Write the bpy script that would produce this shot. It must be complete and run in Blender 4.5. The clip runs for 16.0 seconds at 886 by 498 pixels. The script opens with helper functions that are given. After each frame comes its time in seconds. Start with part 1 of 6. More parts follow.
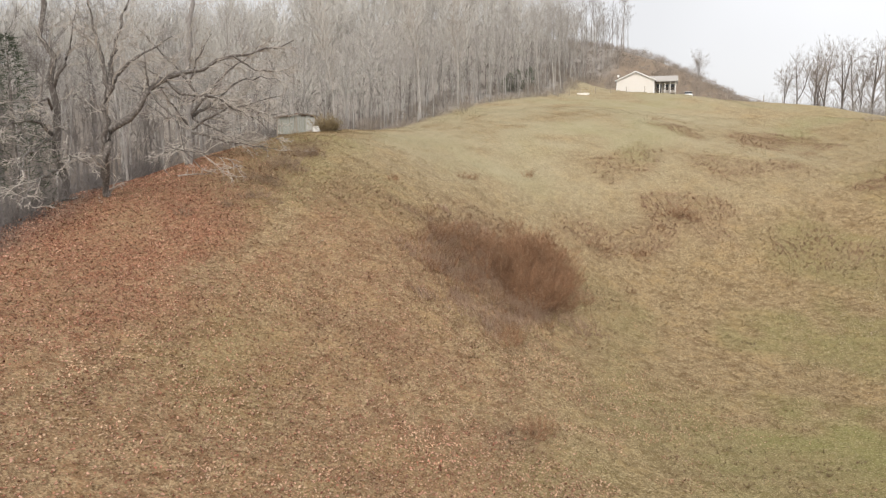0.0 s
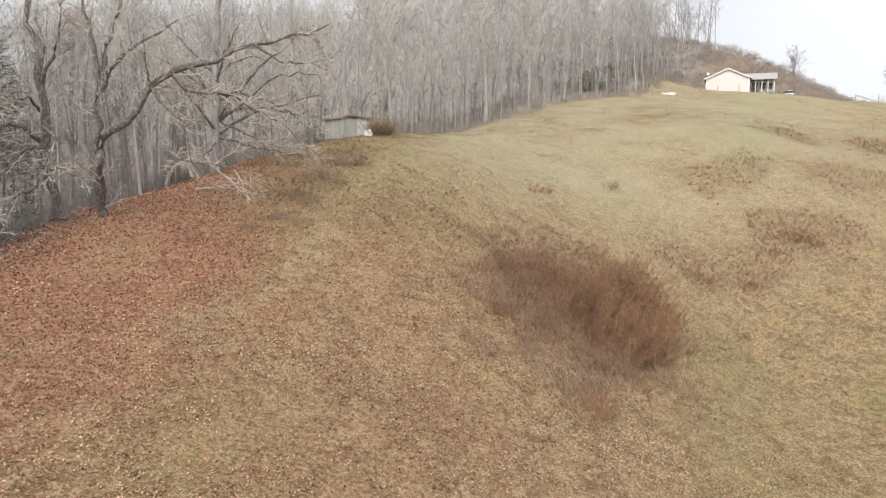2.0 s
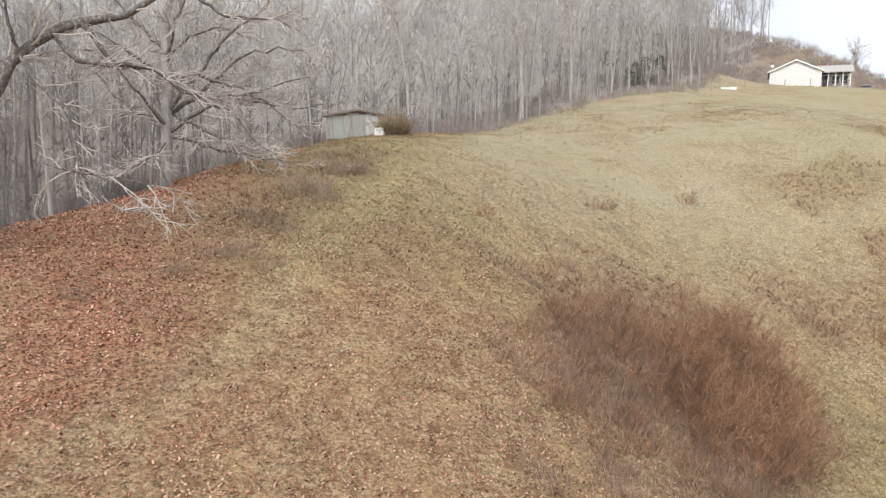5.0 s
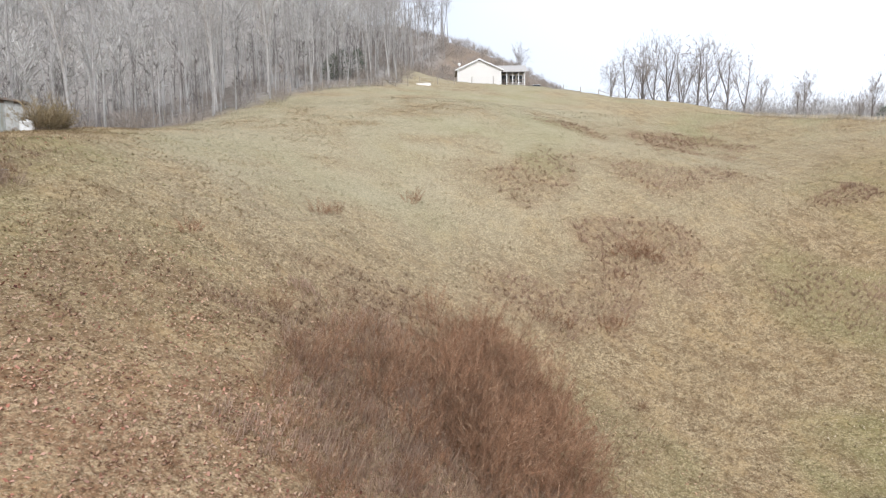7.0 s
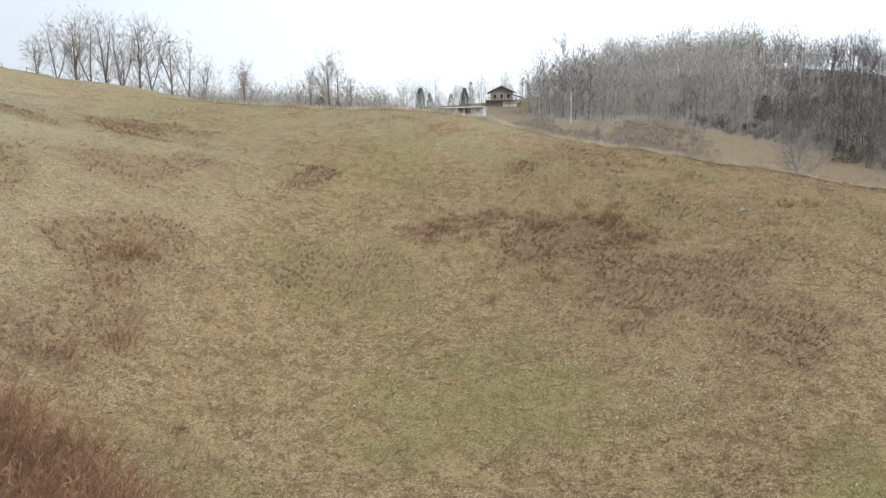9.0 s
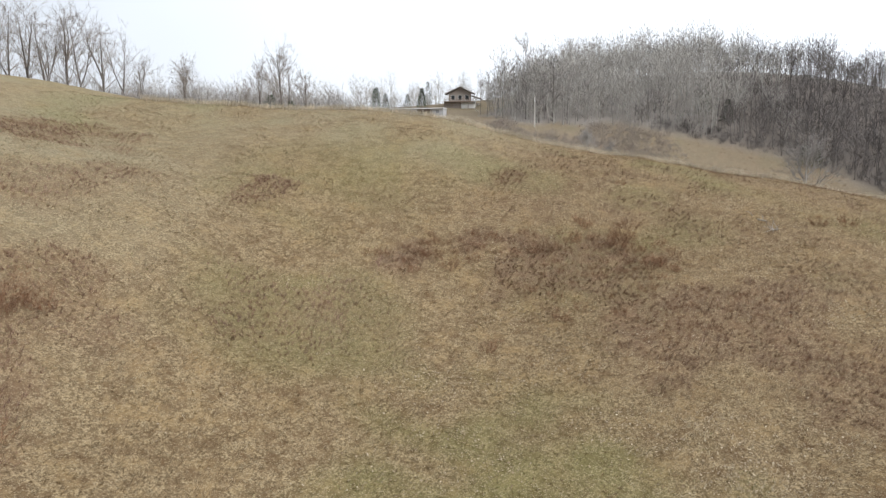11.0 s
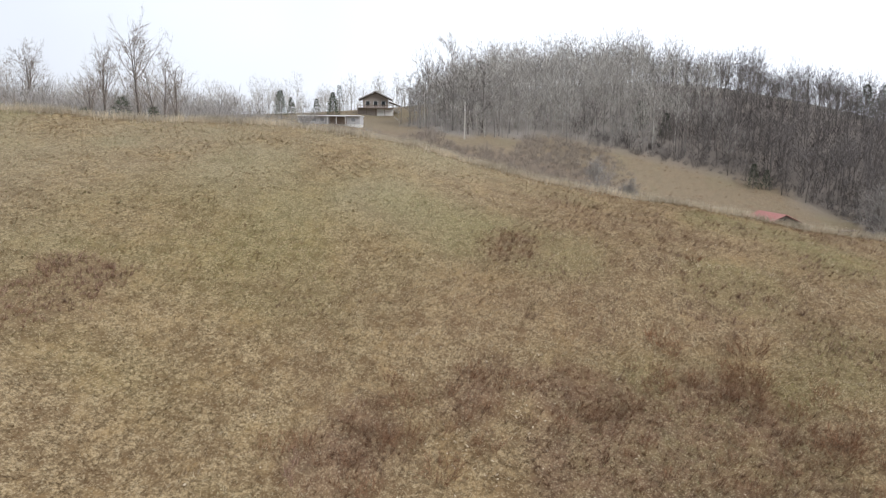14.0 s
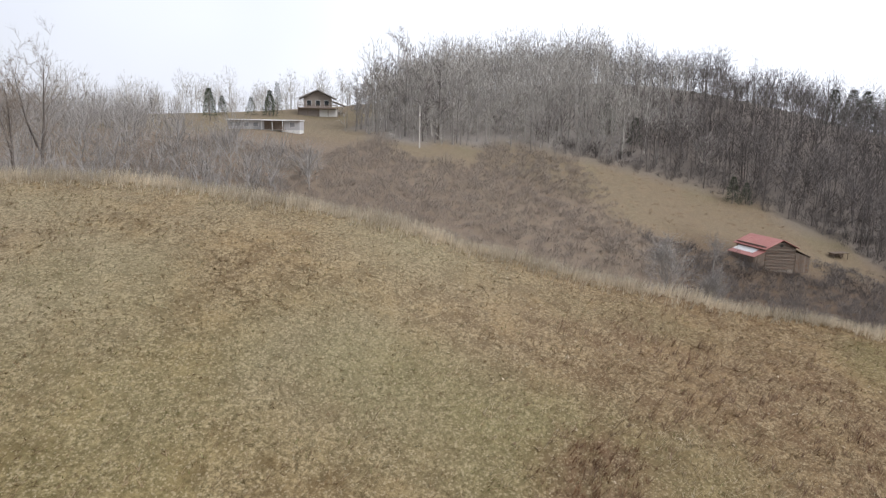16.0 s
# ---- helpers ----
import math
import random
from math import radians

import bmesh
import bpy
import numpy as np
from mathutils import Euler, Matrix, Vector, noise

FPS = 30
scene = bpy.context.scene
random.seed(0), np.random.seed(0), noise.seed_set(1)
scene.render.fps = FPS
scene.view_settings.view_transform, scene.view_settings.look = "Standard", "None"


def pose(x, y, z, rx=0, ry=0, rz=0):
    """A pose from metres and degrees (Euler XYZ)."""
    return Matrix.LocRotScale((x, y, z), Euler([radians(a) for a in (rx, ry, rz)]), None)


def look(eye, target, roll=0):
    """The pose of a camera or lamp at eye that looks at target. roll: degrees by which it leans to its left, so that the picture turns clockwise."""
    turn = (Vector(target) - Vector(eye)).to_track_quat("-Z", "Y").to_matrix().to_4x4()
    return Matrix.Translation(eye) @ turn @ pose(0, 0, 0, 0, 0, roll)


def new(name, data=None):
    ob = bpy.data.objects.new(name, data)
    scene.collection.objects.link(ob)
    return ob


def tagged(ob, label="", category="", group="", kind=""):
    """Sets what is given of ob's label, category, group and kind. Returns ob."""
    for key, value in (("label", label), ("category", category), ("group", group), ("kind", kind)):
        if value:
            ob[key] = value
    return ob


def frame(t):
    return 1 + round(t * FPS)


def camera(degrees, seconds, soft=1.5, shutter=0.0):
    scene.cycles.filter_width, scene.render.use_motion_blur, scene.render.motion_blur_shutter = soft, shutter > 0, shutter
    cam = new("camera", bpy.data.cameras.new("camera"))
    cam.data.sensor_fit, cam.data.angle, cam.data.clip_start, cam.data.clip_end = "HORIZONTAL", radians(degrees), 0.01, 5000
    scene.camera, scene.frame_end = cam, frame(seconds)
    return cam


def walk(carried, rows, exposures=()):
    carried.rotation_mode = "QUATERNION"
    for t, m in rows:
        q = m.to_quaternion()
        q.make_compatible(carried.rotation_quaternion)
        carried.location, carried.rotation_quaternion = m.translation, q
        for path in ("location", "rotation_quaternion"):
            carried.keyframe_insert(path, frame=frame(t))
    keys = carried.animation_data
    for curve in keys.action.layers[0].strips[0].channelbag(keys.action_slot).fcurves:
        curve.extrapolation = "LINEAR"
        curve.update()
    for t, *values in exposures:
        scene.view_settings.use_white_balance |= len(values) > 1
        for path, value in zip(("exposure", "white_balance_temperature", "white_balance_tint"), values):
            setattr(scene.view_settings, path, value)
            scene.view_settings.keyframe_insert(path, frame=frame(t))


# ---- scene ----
cam = camera(65.0, 16.0, soft=1.3)
METRES, EYE, TILT, LEAN, TURN = 100.0, 15.0, -8.25, 0.0, 0.0
ROWS = [
    (0.0, 0.0, 0.0, 0.0, 0.0, 0.0, -0.0),
    (0.5, 0.0006, 0.027, 0.0055, 2.08, 0.07, -0.37),
    (1.0, 0.0013, 0.053, 0.0116, 4.01, 0.05, -0.77),
    (1.5, 0.0006, 0.0788, 0.0163, 4.0, 0.07, -0.79),
    (2.0, -0.0012, 0.1046, 0.0203, 5.4, 0.11, -1.02),
    (2.5, -0.0027, 0.1297, 0.0246, 6.61, 0.12, -1.24),
    (3.0, -0.0053, 0.1545, 0.0285, 7.31, 0.14, -1.36),
    (3.5, -0.008, 0.1787, 0.032, 8.04, 0.17, -1.48),
    (6.0, -0.0259, 0.2865, 0.0473, 4.73, 0.29, -0.95),
    (6.5, -0.028, 0.303, 0.0499, -1.63, 0.26, 0.22),
    (7.0, -0.0306, 0.3179, 0.0514, -17.18, -0.33, 3.02),
    (7.5, -0.0334, 0.3312, 0.0525, -31.77, -1.55, 5.3),
    (8.0, -0.0354, 0.3414, 0.0538, -45.22, -3.23, 7.01),
    (8.5, -0.0366, 0.3519, 0.0549, -57.92, -5.24, 8.09),
    (9.0, -0.0317, 0.3679, 0.0571, -60.83, -5.72, 8.07),
    (11.5, 0.0899, 0.4646, 0.0739, -68.63, -6.56, 7.93),
    (12.0, 0.1263, 0.4914, 0.078, -72.92, -7.09, 7.95),
    (12.5, 0.1669, 0.5153, 0.0825, -72.88, -7.01, 7.81),
    (13.0, 0.2102, 0.5387, 0.0872, -72.82, -6.9, 7.65),
    (13.5, 0.2559, 0.5606, 0.0966, -72.7, -6.82, 7.51),
    (14.0, 0.3036, 0.5817, 0.1082, -72.59, -6.76, 7.37),
    (14.5, 0.3532, 0.6019, 0.1224, -72.53, -6.77, 7.21),
    (15.0, 0.4037, 0.6214, 0.1358, -73.04, -6.83, 7.09),
    (15.5, 0.4539, 0.6409, 0.146, -74.55, -7.0, 6.99),
    (16.0, 0.504, 0.659, 0.1553, -77.21, -7.92, 7.04),
]
EXPOSURES = [(0.0, 0.71, 6800, 12), (1.5, 0.81, 6600, 12), (3.5, 0.88, 6450, 12), (6.0, 0.89, 6150, 12), (7.0, 0.88, 6000, 12), (8.0, 0.64, 6050, 11), (9.0, 0.52, 6150, 9), (11.5, 0.43, 6250, 11), (13.0, 0.38, 6200, 12), (15.5, 0.33, 6250, 13), (16.0, 0.28, 6250, 14)]
walk(cam, [(t, pose(0, 0, EYE, TILT, LEAN, TURN) @ pose(METRES * x, METRES * y, METRES * z, 90 + pitch, roll, yaw)) for t, x, y, z, yaw, pitch, roll in ROWS], EXPOSURES)

# ---------------------------------------------------------------- light
SUN_ELEV, SUN_TURN = 42.0, 205.0
world = bpy.data.worlds.new("overcast_sky")
scene.world = world
world.use_nodes = True
wn, wl = world.node_tree.nodes, world.node_tree.links
wn.clear()
sky = wn.new("ShaderNodeTexSky")
sky.sky_type = "NISHITA"
sky.sun_disc = False
sky.sun_elevation, sky.sun_rotation = radians(SUN_ELEV), radians(SUN_TURN)
sky.dust_density = 4.0
thin = wn.new("ShaderNodeVectorMath")
thin.operation = "SCALE"
thin.inputs[3].default_value = 0.10
cloud = wn.new("ShaderNodeMix")
cloud.data_type = "RGBA"
cloud.inputs[0].default_value = 0.86
cloud.inputs[7].default_value = (0.92, 0.955, 1.0, 1)
back = wn.new("ShaderNodeBackground")
wout = wn.new("ShaderNodeOutputWorld")
drift = wn.new("ShaderNodeTexNoise")
drift.inputs["Scale"].default_value, drift.inputs["Detail"].default_value = 1.6, 3
swell = wn.new("ShaderNodeMapRange")
for i, v in zip((1, 2, 3, 4), (0.35, 0.65, 0.86, 1.04)):
    swell.inputs[i].default_value = v
wl.new(drift.outputs[0], swell.inputs[0])
aim = wn.new("ShaderNodeTexCoord")
turned = wn.new("ShaderNodeVectorMath")
turned.operation = "DOT_PRODUCT"
turned.inputs[1].default_value = (math.sin(radians(132)), math.cos(radians(132)), 0.1)
bright = wn.new("ShaderNodeMapRange")
bright.interpolation_type = "SMOOTHSTEP"
for i, v in zip((1, 2, 3, 4), (-0.6, 0.6, 0.6, 1.1)):
    bright.inputs[i].default_value = v
power = wn.new("ShaderNodeMath")
power.operation = "MULTIPLY"
wl.new(aim.outputs["Generated"], turned.inputs[0])
wl.new(turned.outputs["Value"], bright.inputs[0])
wl.new(bright.outputs[0], power.inputs[0])
wl.new(swell.outputs[0], power.inputs[1])
wl.new(power.outputs[0], back.inputs[1])
wl.new(sky.outputs[0], thin.inputs[0])
wl.new(thin.outputs[0], cloud.inputs[6])
wl.new(cloud.outputs[2], back.inputs[0])
wl.new(back.outputs[0], wout.inputs[0])
sun_data = bpy.data.lights.new("sun", "SUN")
sun_data.energy, sun_data.angle, sun_data.color = 1.35, radians(25), (1.0, 0.96, 0.9)
sun = new("sun", sun_data)
sun_way = Vector((math.sin(radians(SUN_TURN)) * math.cos(radians(SUN_ELEV)), math.cos(radians(SUN_TURN)) * math.cos(radians(SUN_ELEV)), math.sin(radians(SUN_ELEV))))
sun.matrix_world = look(sun_way * 300, (0, 0, 0))


# ---------------------------------------------------------------- materials
def surface(name, dark, light, size=1.0, rough=0.9, bump=0.3, third=None, third_size=0.2, metal=0.0, stretch=(1, 1, 1), vary=0.0):
    """A procedural surface: two colours over coarse and fine noise, a third in blotches, fine relief."""
    m = bpy.data.materials.new(name)
    m.use_nodes = True
    n, l = m.node_tree.nodes, m.node_tree.links
    b = n["Principled BSDF"]
    b.inputs["Roughness"].default_value, b.inputs["Metallic"].default_value = rough, metal
    b.inputs["Specular IOR Level"].default_value = 0.25
    co = n.new("ShaderNodeTexCoord")
    mp = n.new("ShaderNodeMapping")
    mp.inputs["Scale"].default_value = stretch
    l.new(co.outputs["Object"], mp.inputs[0])
    fine = n.new("ShaderNodeTexNoise")
    fine.inputs["Scale"].default_value, fine.inputs["Detail"].default_value, fine.inputs["Roughness"].default_value = 6.0 / size, 6, 0.7
    l.new(mp.outputs[0], fine.inputs[0])
    mix = n.new("ShaderNodeMix")
    mix.data_type = "RGBA"
    mix.inputs[6].default_value, mix.inputs[7].default_value = (*dark, 1), (*light, 1)
    ramp = n.new("ShaderNodeMapRange")
    ramp.inputs[1].default_value, ramp.inputs[2].default_value = 0.3, 0.7
    l.new(fine.outputs[0], ramp.inputs[0])
    l.new(ramp.outputs[0], mix.inputs[0])
    last = mix.outputs[2]
    if third:
        blot = n.new("ShaderNodeTexNoise")
        blot.inputs["Scale"].default_value, blot.inputs["Detail"].default_value = 1.0 / third_size, 3
        l.new(mp.outputs[0], blot.inputs[0])
        edge = n.new("ShaderNodeMapRange")
        edge.inputs[1].default_value, edge.inputs[2].default_value = 0.5, 0.68
        l.new(blot.outputs[0], edge.inputs[0])
        over = n.new("ShaderNodeMix")
        over.data_type = "RGBA"
        over.inputs[7].default_value = (*third, 1)
        l.new(edge.outputs[0], over.inputs[0])
        l.new(last, over.inputs[6])
        last = over.outputs[2]
    if vary:
        info = n.new("ShaderNodeObjectInfo")
        span = n.new("ShaderNodeMapRange")
        span.inputs[3].default_value, span.inputs[4].default_value = 1 - vary, 1 + vary
        l.new(info.outputs["Random"], span.inputs[0])
        mul = n.new("ShaderNodeVectorMath")
        mul.operation = "SCALE"
        l.new(last, mul.inputs[0])
        l.new(span.outputs[0], mul.inputs[3])
        last = mul.outputs[0]
    l.new(last, b.inputs["Base Color"])
    if bump:
        bu = n.new("ShaderNodeBump")
        bu.inputs["Strength"].default_value, bu.inputs["Distance"].default_value = bump, 0.02 * size
        l.new(fine.outputs[0], bu.inputs["Height"])
        l.new(bu.outputs[0], b.inputs["Normal"])
    return m


def island_surface(name, colours, rough=0.9, size=3.0, low=0.53, high=1.37, thin=0.0):
    """For joined pieces (blades, leaves): a colour ramp over Random Per Island and a broad noise; thin pieces let light through."""
    m = bpy.data.materials.new(name)
    m.use_nodes = True
    n, l = m.node_tree.nodes, m.node_tree.links
    b = n["Principled BSDF"]
    b.inputs["Roughness"].default_value = rough
    b.inputs["Specular IOR Level"].default_value = 0.15
    geo = n.new("ShaderNodeNewGeometry")
    ramp = n.new("ShaderNodeValToRGB")
    els = ramp.color_ramp.elements
    for i, c in enumerate(colours):
        e = els[i] if i < 2 else els.new(1.0)
        e.position, e.color = i / (len(colours) - 1), (*c, 1)
    els[1].position = 1 / (len(colours) - 1)
    l.new(geo.outputs["Random Per Island"], ramp.inputs[0])
    no = n.new("ShaderNodeTexNoise")
    no.inputs["Scale"].default_value = 1 / size
    l.new(geo.outputs["Position"], no.inputs[0])
    span = n.new("ShaderNodeMapRange")
    span.inputs[1].default_value, span.inputs[2].default_value, span.inputs[3].default_value, span.inputs[4].default_value = 0.3, 0.7, low, high
    no.inputs["Detail"].default_value, no.inputs["Roughness"].default_value = 5, 0.75
    l.new(no.outputs[0], span.inputs[0])
    mul = n.new("ShaderNodeVectorMath")
    mul.operation = "SCALE"
    l.new(ramp.outputs[0], mul.inputs[0])
    l.new(span.outputs[0], mul.inputs[3])
    l.new(mul.outputs[0], b.inputs["Base Color"])
    if thin:
        glow = n.new("ShaderNodeBsdfTranslucent")
        l.new(mul.outputs[0], glow.inputs[0])
        both = n.new("ShaderNodeMixShader")
        both.inputs[0].default_value = thin
        l.new(b.outputs[0], both.inputs[1])
        l.new(glow.outputs[0], both.inputs[2])
        l.new(both.outputs[0], n["Material Output"].inputs[0])
    return m


def ground_surface():
    m = bpy.data.materials.new("pasture_ground")
    m.use_nodes = True
    n, l = m.node_tree.nodes, m.node_tree.links
    b = n["Principled BSDF"]
    b.inputs["Roughness"].default_value = 0.95
    b.inputs["Specular IOR Level"].default_value = 0.1
    geo = n.new("ShaderNodeNewGeometry")

    def noise_at(scale, detail=5, rough=0.65):
        t = n.new("ShaderNodeTexNoise")
        t.inputs["Scale"].default_value, t.inputs["Detail"].default_value, t.inputs["Roughness"].default_value = scale, detail, rough
        l.new(geo.outputs["Position"], t.inputs[0])
        return t.outputs[0]

    def ranged(src, a, c, lo=0.0, hi=1.0):
        r = n.new("ShaderNodeMapRange")
        for i, v in zip((1, 2, 3, 4), (a, c, lo, hi)):
            r.inputs[i].default_value = v
        l.new(src, r.inputs[0])
        return r.outputs[0]

    def mixed(fac, a, c):
        x = n.new("ShaderNodeMix")
        x.data_type = "RGBA"
        l.new(fac, x.inputs[0])
        for s, v in ((6, a), (7, c)):
            if isinstance(v, tuple):
                x.inputs[s].default_value = (*v, 1)
            else:
                l.new(v, x.inputs[s])
        return x.outputs[2]

    def times(a, c):
        x = n.new("ShaderNodeMath")
        x.operation = "MULTIPLY"
        l.new(a, x.inputs[0])
        l.new(c, x.inputs[1])
        return x.outputs[0]

    def cover(name):
        a = n.new("ShaderNodeAttribute")
        a.attribute_name = name
        return a.outputs["Fac"]

    fine, mid, broad = noise_at(7.0, 7, 0.8), noise_at(1.1, 6, 0.7), noise_at(0.16, 4)
    straw = mixed(ranged(fine, 0.4, 0.6), STRAW_DARK, STRAW_LIGHT)
    straw = mixed(ranged(mid, 0.45, 0.62), straw, STRAW_BROWN)
    straw = mixed(ranged(noise_at(0.45, 5, 0.7), 0.5, 0.68, 0.0, 0.8), straw, STRAW_WARM)
    straw = mixed(ranged(noise_at(3.2, 4, 0.7), 0.52, 0.66, 0.0, 0.75), straw, STRAW_DARK)
    green = mixed(ranged(fine, 0.3, 0.7), GREEN_DARK, GREEN_LIGHT)
    col = mixed(times(cover("green"), ranged(broad, 0.25, 0.6, 0.35, 1.0)), straw, green)
    short = mixed(ranged(fine, 0.35, 0.65), MOWN_DARK, MOWN_LIGHT)
    col = mixed(ranged(cover("mown"), 0.0, 1.0, 0.0, 0.8), col, short)

    def cells(scale):
        """Leaf-sized or stalk-sized flecks, each with a value of its own."""
        v = n.new("ShaderNodeTexVoronoi")
        v.inputs["Scale"].default_value = scale
        l.new(geo.outputs["Position"], v.inputs["Vector"])
        s = n.new("ShaderNodeSeparateColor")
        l.new(v.outputs["Color"], s.inputs[0])
        return s.outputs[0]

    flecks = cells(17.0)
    rust = mixed(ranged(flecks, 0.2, 0.8), RUST_DARK, RUST_LIGHT)
    rust = mixed(ranged(noise_at(4.2, 5, 0.75), 0.5, 0.66, 0.0, 0.7), rust, RUST_PALE)
    pale = cells(19.0)
    col = mixed(ranged(pale, 0.78, 0.92, 0.0, 0.42), col, STRAW_PALE)
    col = mixed(ranged(flecks, 0.28, 0.05, 0.0, 0.32), col, STRAW_DARK)
    col = mixed(times(cover("litter"), ranged(mid, 0.25, 0.6, 0.5, 1.0)), col, rust)
    red = mixed(ranged(fine, 0.38, 0.62), WEED_DARK, WEED_LIGHT)
    red = mixed(ranged(noise_at(0.3, 4, 0.6), 0.48, 0.62, 0.0, 0.7), red, WEED_RED)
    red = mixed(ranged(noise_at(0.7, 5, 0.7), 0.48, 0.66, 0.0, 0.65), red, WEED_SHADE)
    red = mixed(ranged(pale, 0.76, 0.92, 0.0, 0.4), red, STRAW_PALE)
    col = mixed(times(cover("weeds"), ranged(mid, 0.3, 0.6, 0.5, 1.0)), col, red)
    wood = mixed(ranged(noise_at(3.0), 0.35, 0.65), WOODS_DARK, WOODS_LIGHT)
    col = mixed(cover("woods"), col, wood)
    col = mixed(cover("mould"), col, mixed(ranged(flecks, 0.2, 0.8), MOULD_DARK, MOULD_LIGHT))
    l.new(col, b.inputs["Base Color"])
    bu = n.new("ShaderNodeBump")
    bu.inputs["Strength"].default_value, bu.inputs["Distance"].default_value = 0.6, 0.08
    l.new(fine, bu.inputs["Height"])
    l.new(bu.outputs[0], b.inputs["Normal"])
    return m


STRAW_DARK, STRAW_LIGHT, STRAW_BROWN = (0.1, 0.067, 0.035), (0.45, 0.342, 0.195), (0.16, 0.103, 0.053)
STRAW_WARM = (0.34, 0.24, 0.12)
GREEN_DARK, GREEN_LIGHT = (0.1, 0.1, 0.032), (0.26, 0.25, 0.095)
# short grazed grass, its tones also raised and greyed for haze
MOWN_DARK, MOWN_LIGHT = (0.24, 0.212, 0.138), (0.45, 0.405, 0.28)
STRAW_PALE, RUST_PALE = (0.54, 0.45, 0.29), (0.4, 0.29, 0.18)
RUST_DARK, RUST_LIGHT = (0.09, 0.033, 0.02), (0.36, 0.165, 0.1)
WEED_DARK, WEED_LIGHT = (0.095, 0.057, 0.037), (0.26, 0.17, 0.108)
WEED_RED, WEED_SHADE = (0.225, 0.138, 0.084), (0.11, 0.078, 0.052)
# woodland floor, lightened to suit the haze painted into the far woods
WOODS_DARK, WOODS_LIGHT = (0.22, 0.197, 0.172), (0.37, 0.34, 0.305)
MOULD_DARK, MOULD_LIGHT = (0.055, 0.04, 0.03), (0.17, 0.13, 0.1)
GROUND = ground_surface()
BARK = surface("grey_bark", (0.2, 0.18, 0.165), (0.38, 0.355, 0.33), 0.5, 0.95, 0.6, (0.42, 0.4, 0.37), 0.35, stretch=(1, 1, 0.25), vary=0.2)
# grey bark again, darkened so the colour itself carries the hollow's shade
HOLLOW_BARK = surface("shade_darkened_bark", (0.13, 0.115, 0.104), (0.24, 0.216, 0.198), 1.5, 0.95, 0.0, (0.1, 0.088, 0.08), 5.0)
OLD_BARK = surface("rough_dark_bark", (0.045, 0.038, 0.033), (0.19, 0.168, 0.15), 0.25, 0.95, 1.0, (0.27, 0.25, 0.225), 0.12, stretch=(1, 1, 0.6))
BARK_DARK = surface("dark_bark", (0.07, 0.06, 0.053), (0.24, 0.212, 0.19), 0.35, 0.95, 1.0, (0.29, 0.265, 0.24), 0.12, stretch=(1, 1, 0.6), vary=0.15)
BARK_PALE = surface("pale_bark", (0.34, 0.315, 0.285), (0.5, 0.475, 0.44), 0.4, 0.9, 0.3, (0.3, 0.27, 0.24), 0.3, stretch=(1, 1, 0.5))
POLE_BARK = surface("pale_pole_bark", (0.3, 0.285, 0.26), (0.48, 0.46, 0.43), 0.5, 0.95, 0.0, (0.24, 0.222, 0.2), 2.5)
# bark of the distant woods, lightened to stand for haze over them
FARWOOD = surface("haze_paled_bark", (0.36, 0.34, 0.305), (0.54, 0.518, 0.472), 1.5, 0.95, 0.0, (0.29, 0.272, 0.25), 9.0)
TWIG = surface("grey_twigs", (0.26, 0.243, 0.225), (0.42, 0.4, 0.375), 0.6, 0.95, 0.0, vary=0.2)
TWIG_PALE = surface("weathered_pale_twigs", (0.285, 0.255, 0.22), (0.57, 0.525, 0.463), 0.6, 0.95, 0.0, (0.22, 0.19, 0.17), 0.8)
BRUSH = island_surface("red_brown_stems", [(0.125, 0.066, 0.038), (0.255, 0.14, 0.08), (0.37, 0.215, 0.125), (0.18, 0.096, 0.055), (0.52, 0.375, 0.245)])
BRUSH_TAN = island_surface("tan_stems", [(0.18, 0.112, 0.066), (0.32, 0.215, 0.13), (0.48, 0.355, 0.235), (0.2, 0.13, 0.09)])
TWIG_BROWN = surface("brown_twigs", (0.2, 0.17, 0.143), (0.37, 0.325, 0.28), 0.8, 0.95, 0.0, (0.3, 0.25, 0.205), 4.0)
BRUSH_GOLD = island_surface("golden_brown_twigs", [(0.12, 0.09, 0.05), (0.24, 0.185, 0.105), (0.34, 0.27, 0.16), (0.17, 0.13, 0.075)])
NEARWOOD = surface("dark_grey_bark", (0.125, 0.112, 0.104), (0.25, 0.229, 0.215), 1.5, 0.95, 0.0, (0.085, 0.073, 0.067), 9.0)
NEEDLE = surface("evergreen_needles", (0.045, 0.058, 0.038), (0.11, 0.13, 0.085), 0.6, 0.9, 0.0, vary=0.2)
BLADES = island_surface("dry_grass", [(0.19, 0.132, 0.074), (0.35, 0.258, 0.148), (0.5, 0.39, 0.245), (0.26, 0.182, 0.102)], size=1.6, low=0.66, high=1.28, thin=0.4)
BRIARS = island_surface("brown_briars", [(0.075, 0.041, 0.023), (0.195, 0.108, 0.06), (0.32, 0.195, 0.112), (0.13, 0.066, 0.042), (0.5, 0.38, 0.26)], size=2.0, low=0.55, high=1.35, thin=0.3)
BLADES_PALE = island_surface("pale_dry_grass", [(0.4, 0.32, 0.2), (0.58, 0.48, 0.32), (0.7, 0.61, 0.44)], thin=0.4)
BLADES_GREEN = island_surface("green_grass", [(0.13, 0.128, 0.047), (0.26, 0.25, 0.105), (0.44, 0.4, 0.225)], thin=0.4)
WEEDS = island_surface("dry_weeds", [(0.13, 0.079, 0.052), (0.235, 0.145, 0.096), (0.5, 0.385, 0.28), (0.165, 0.1, 0.066), (0.31, 0.2, 0.137)], size=2.2, low=0.52, high=1.3, thin=0.3)
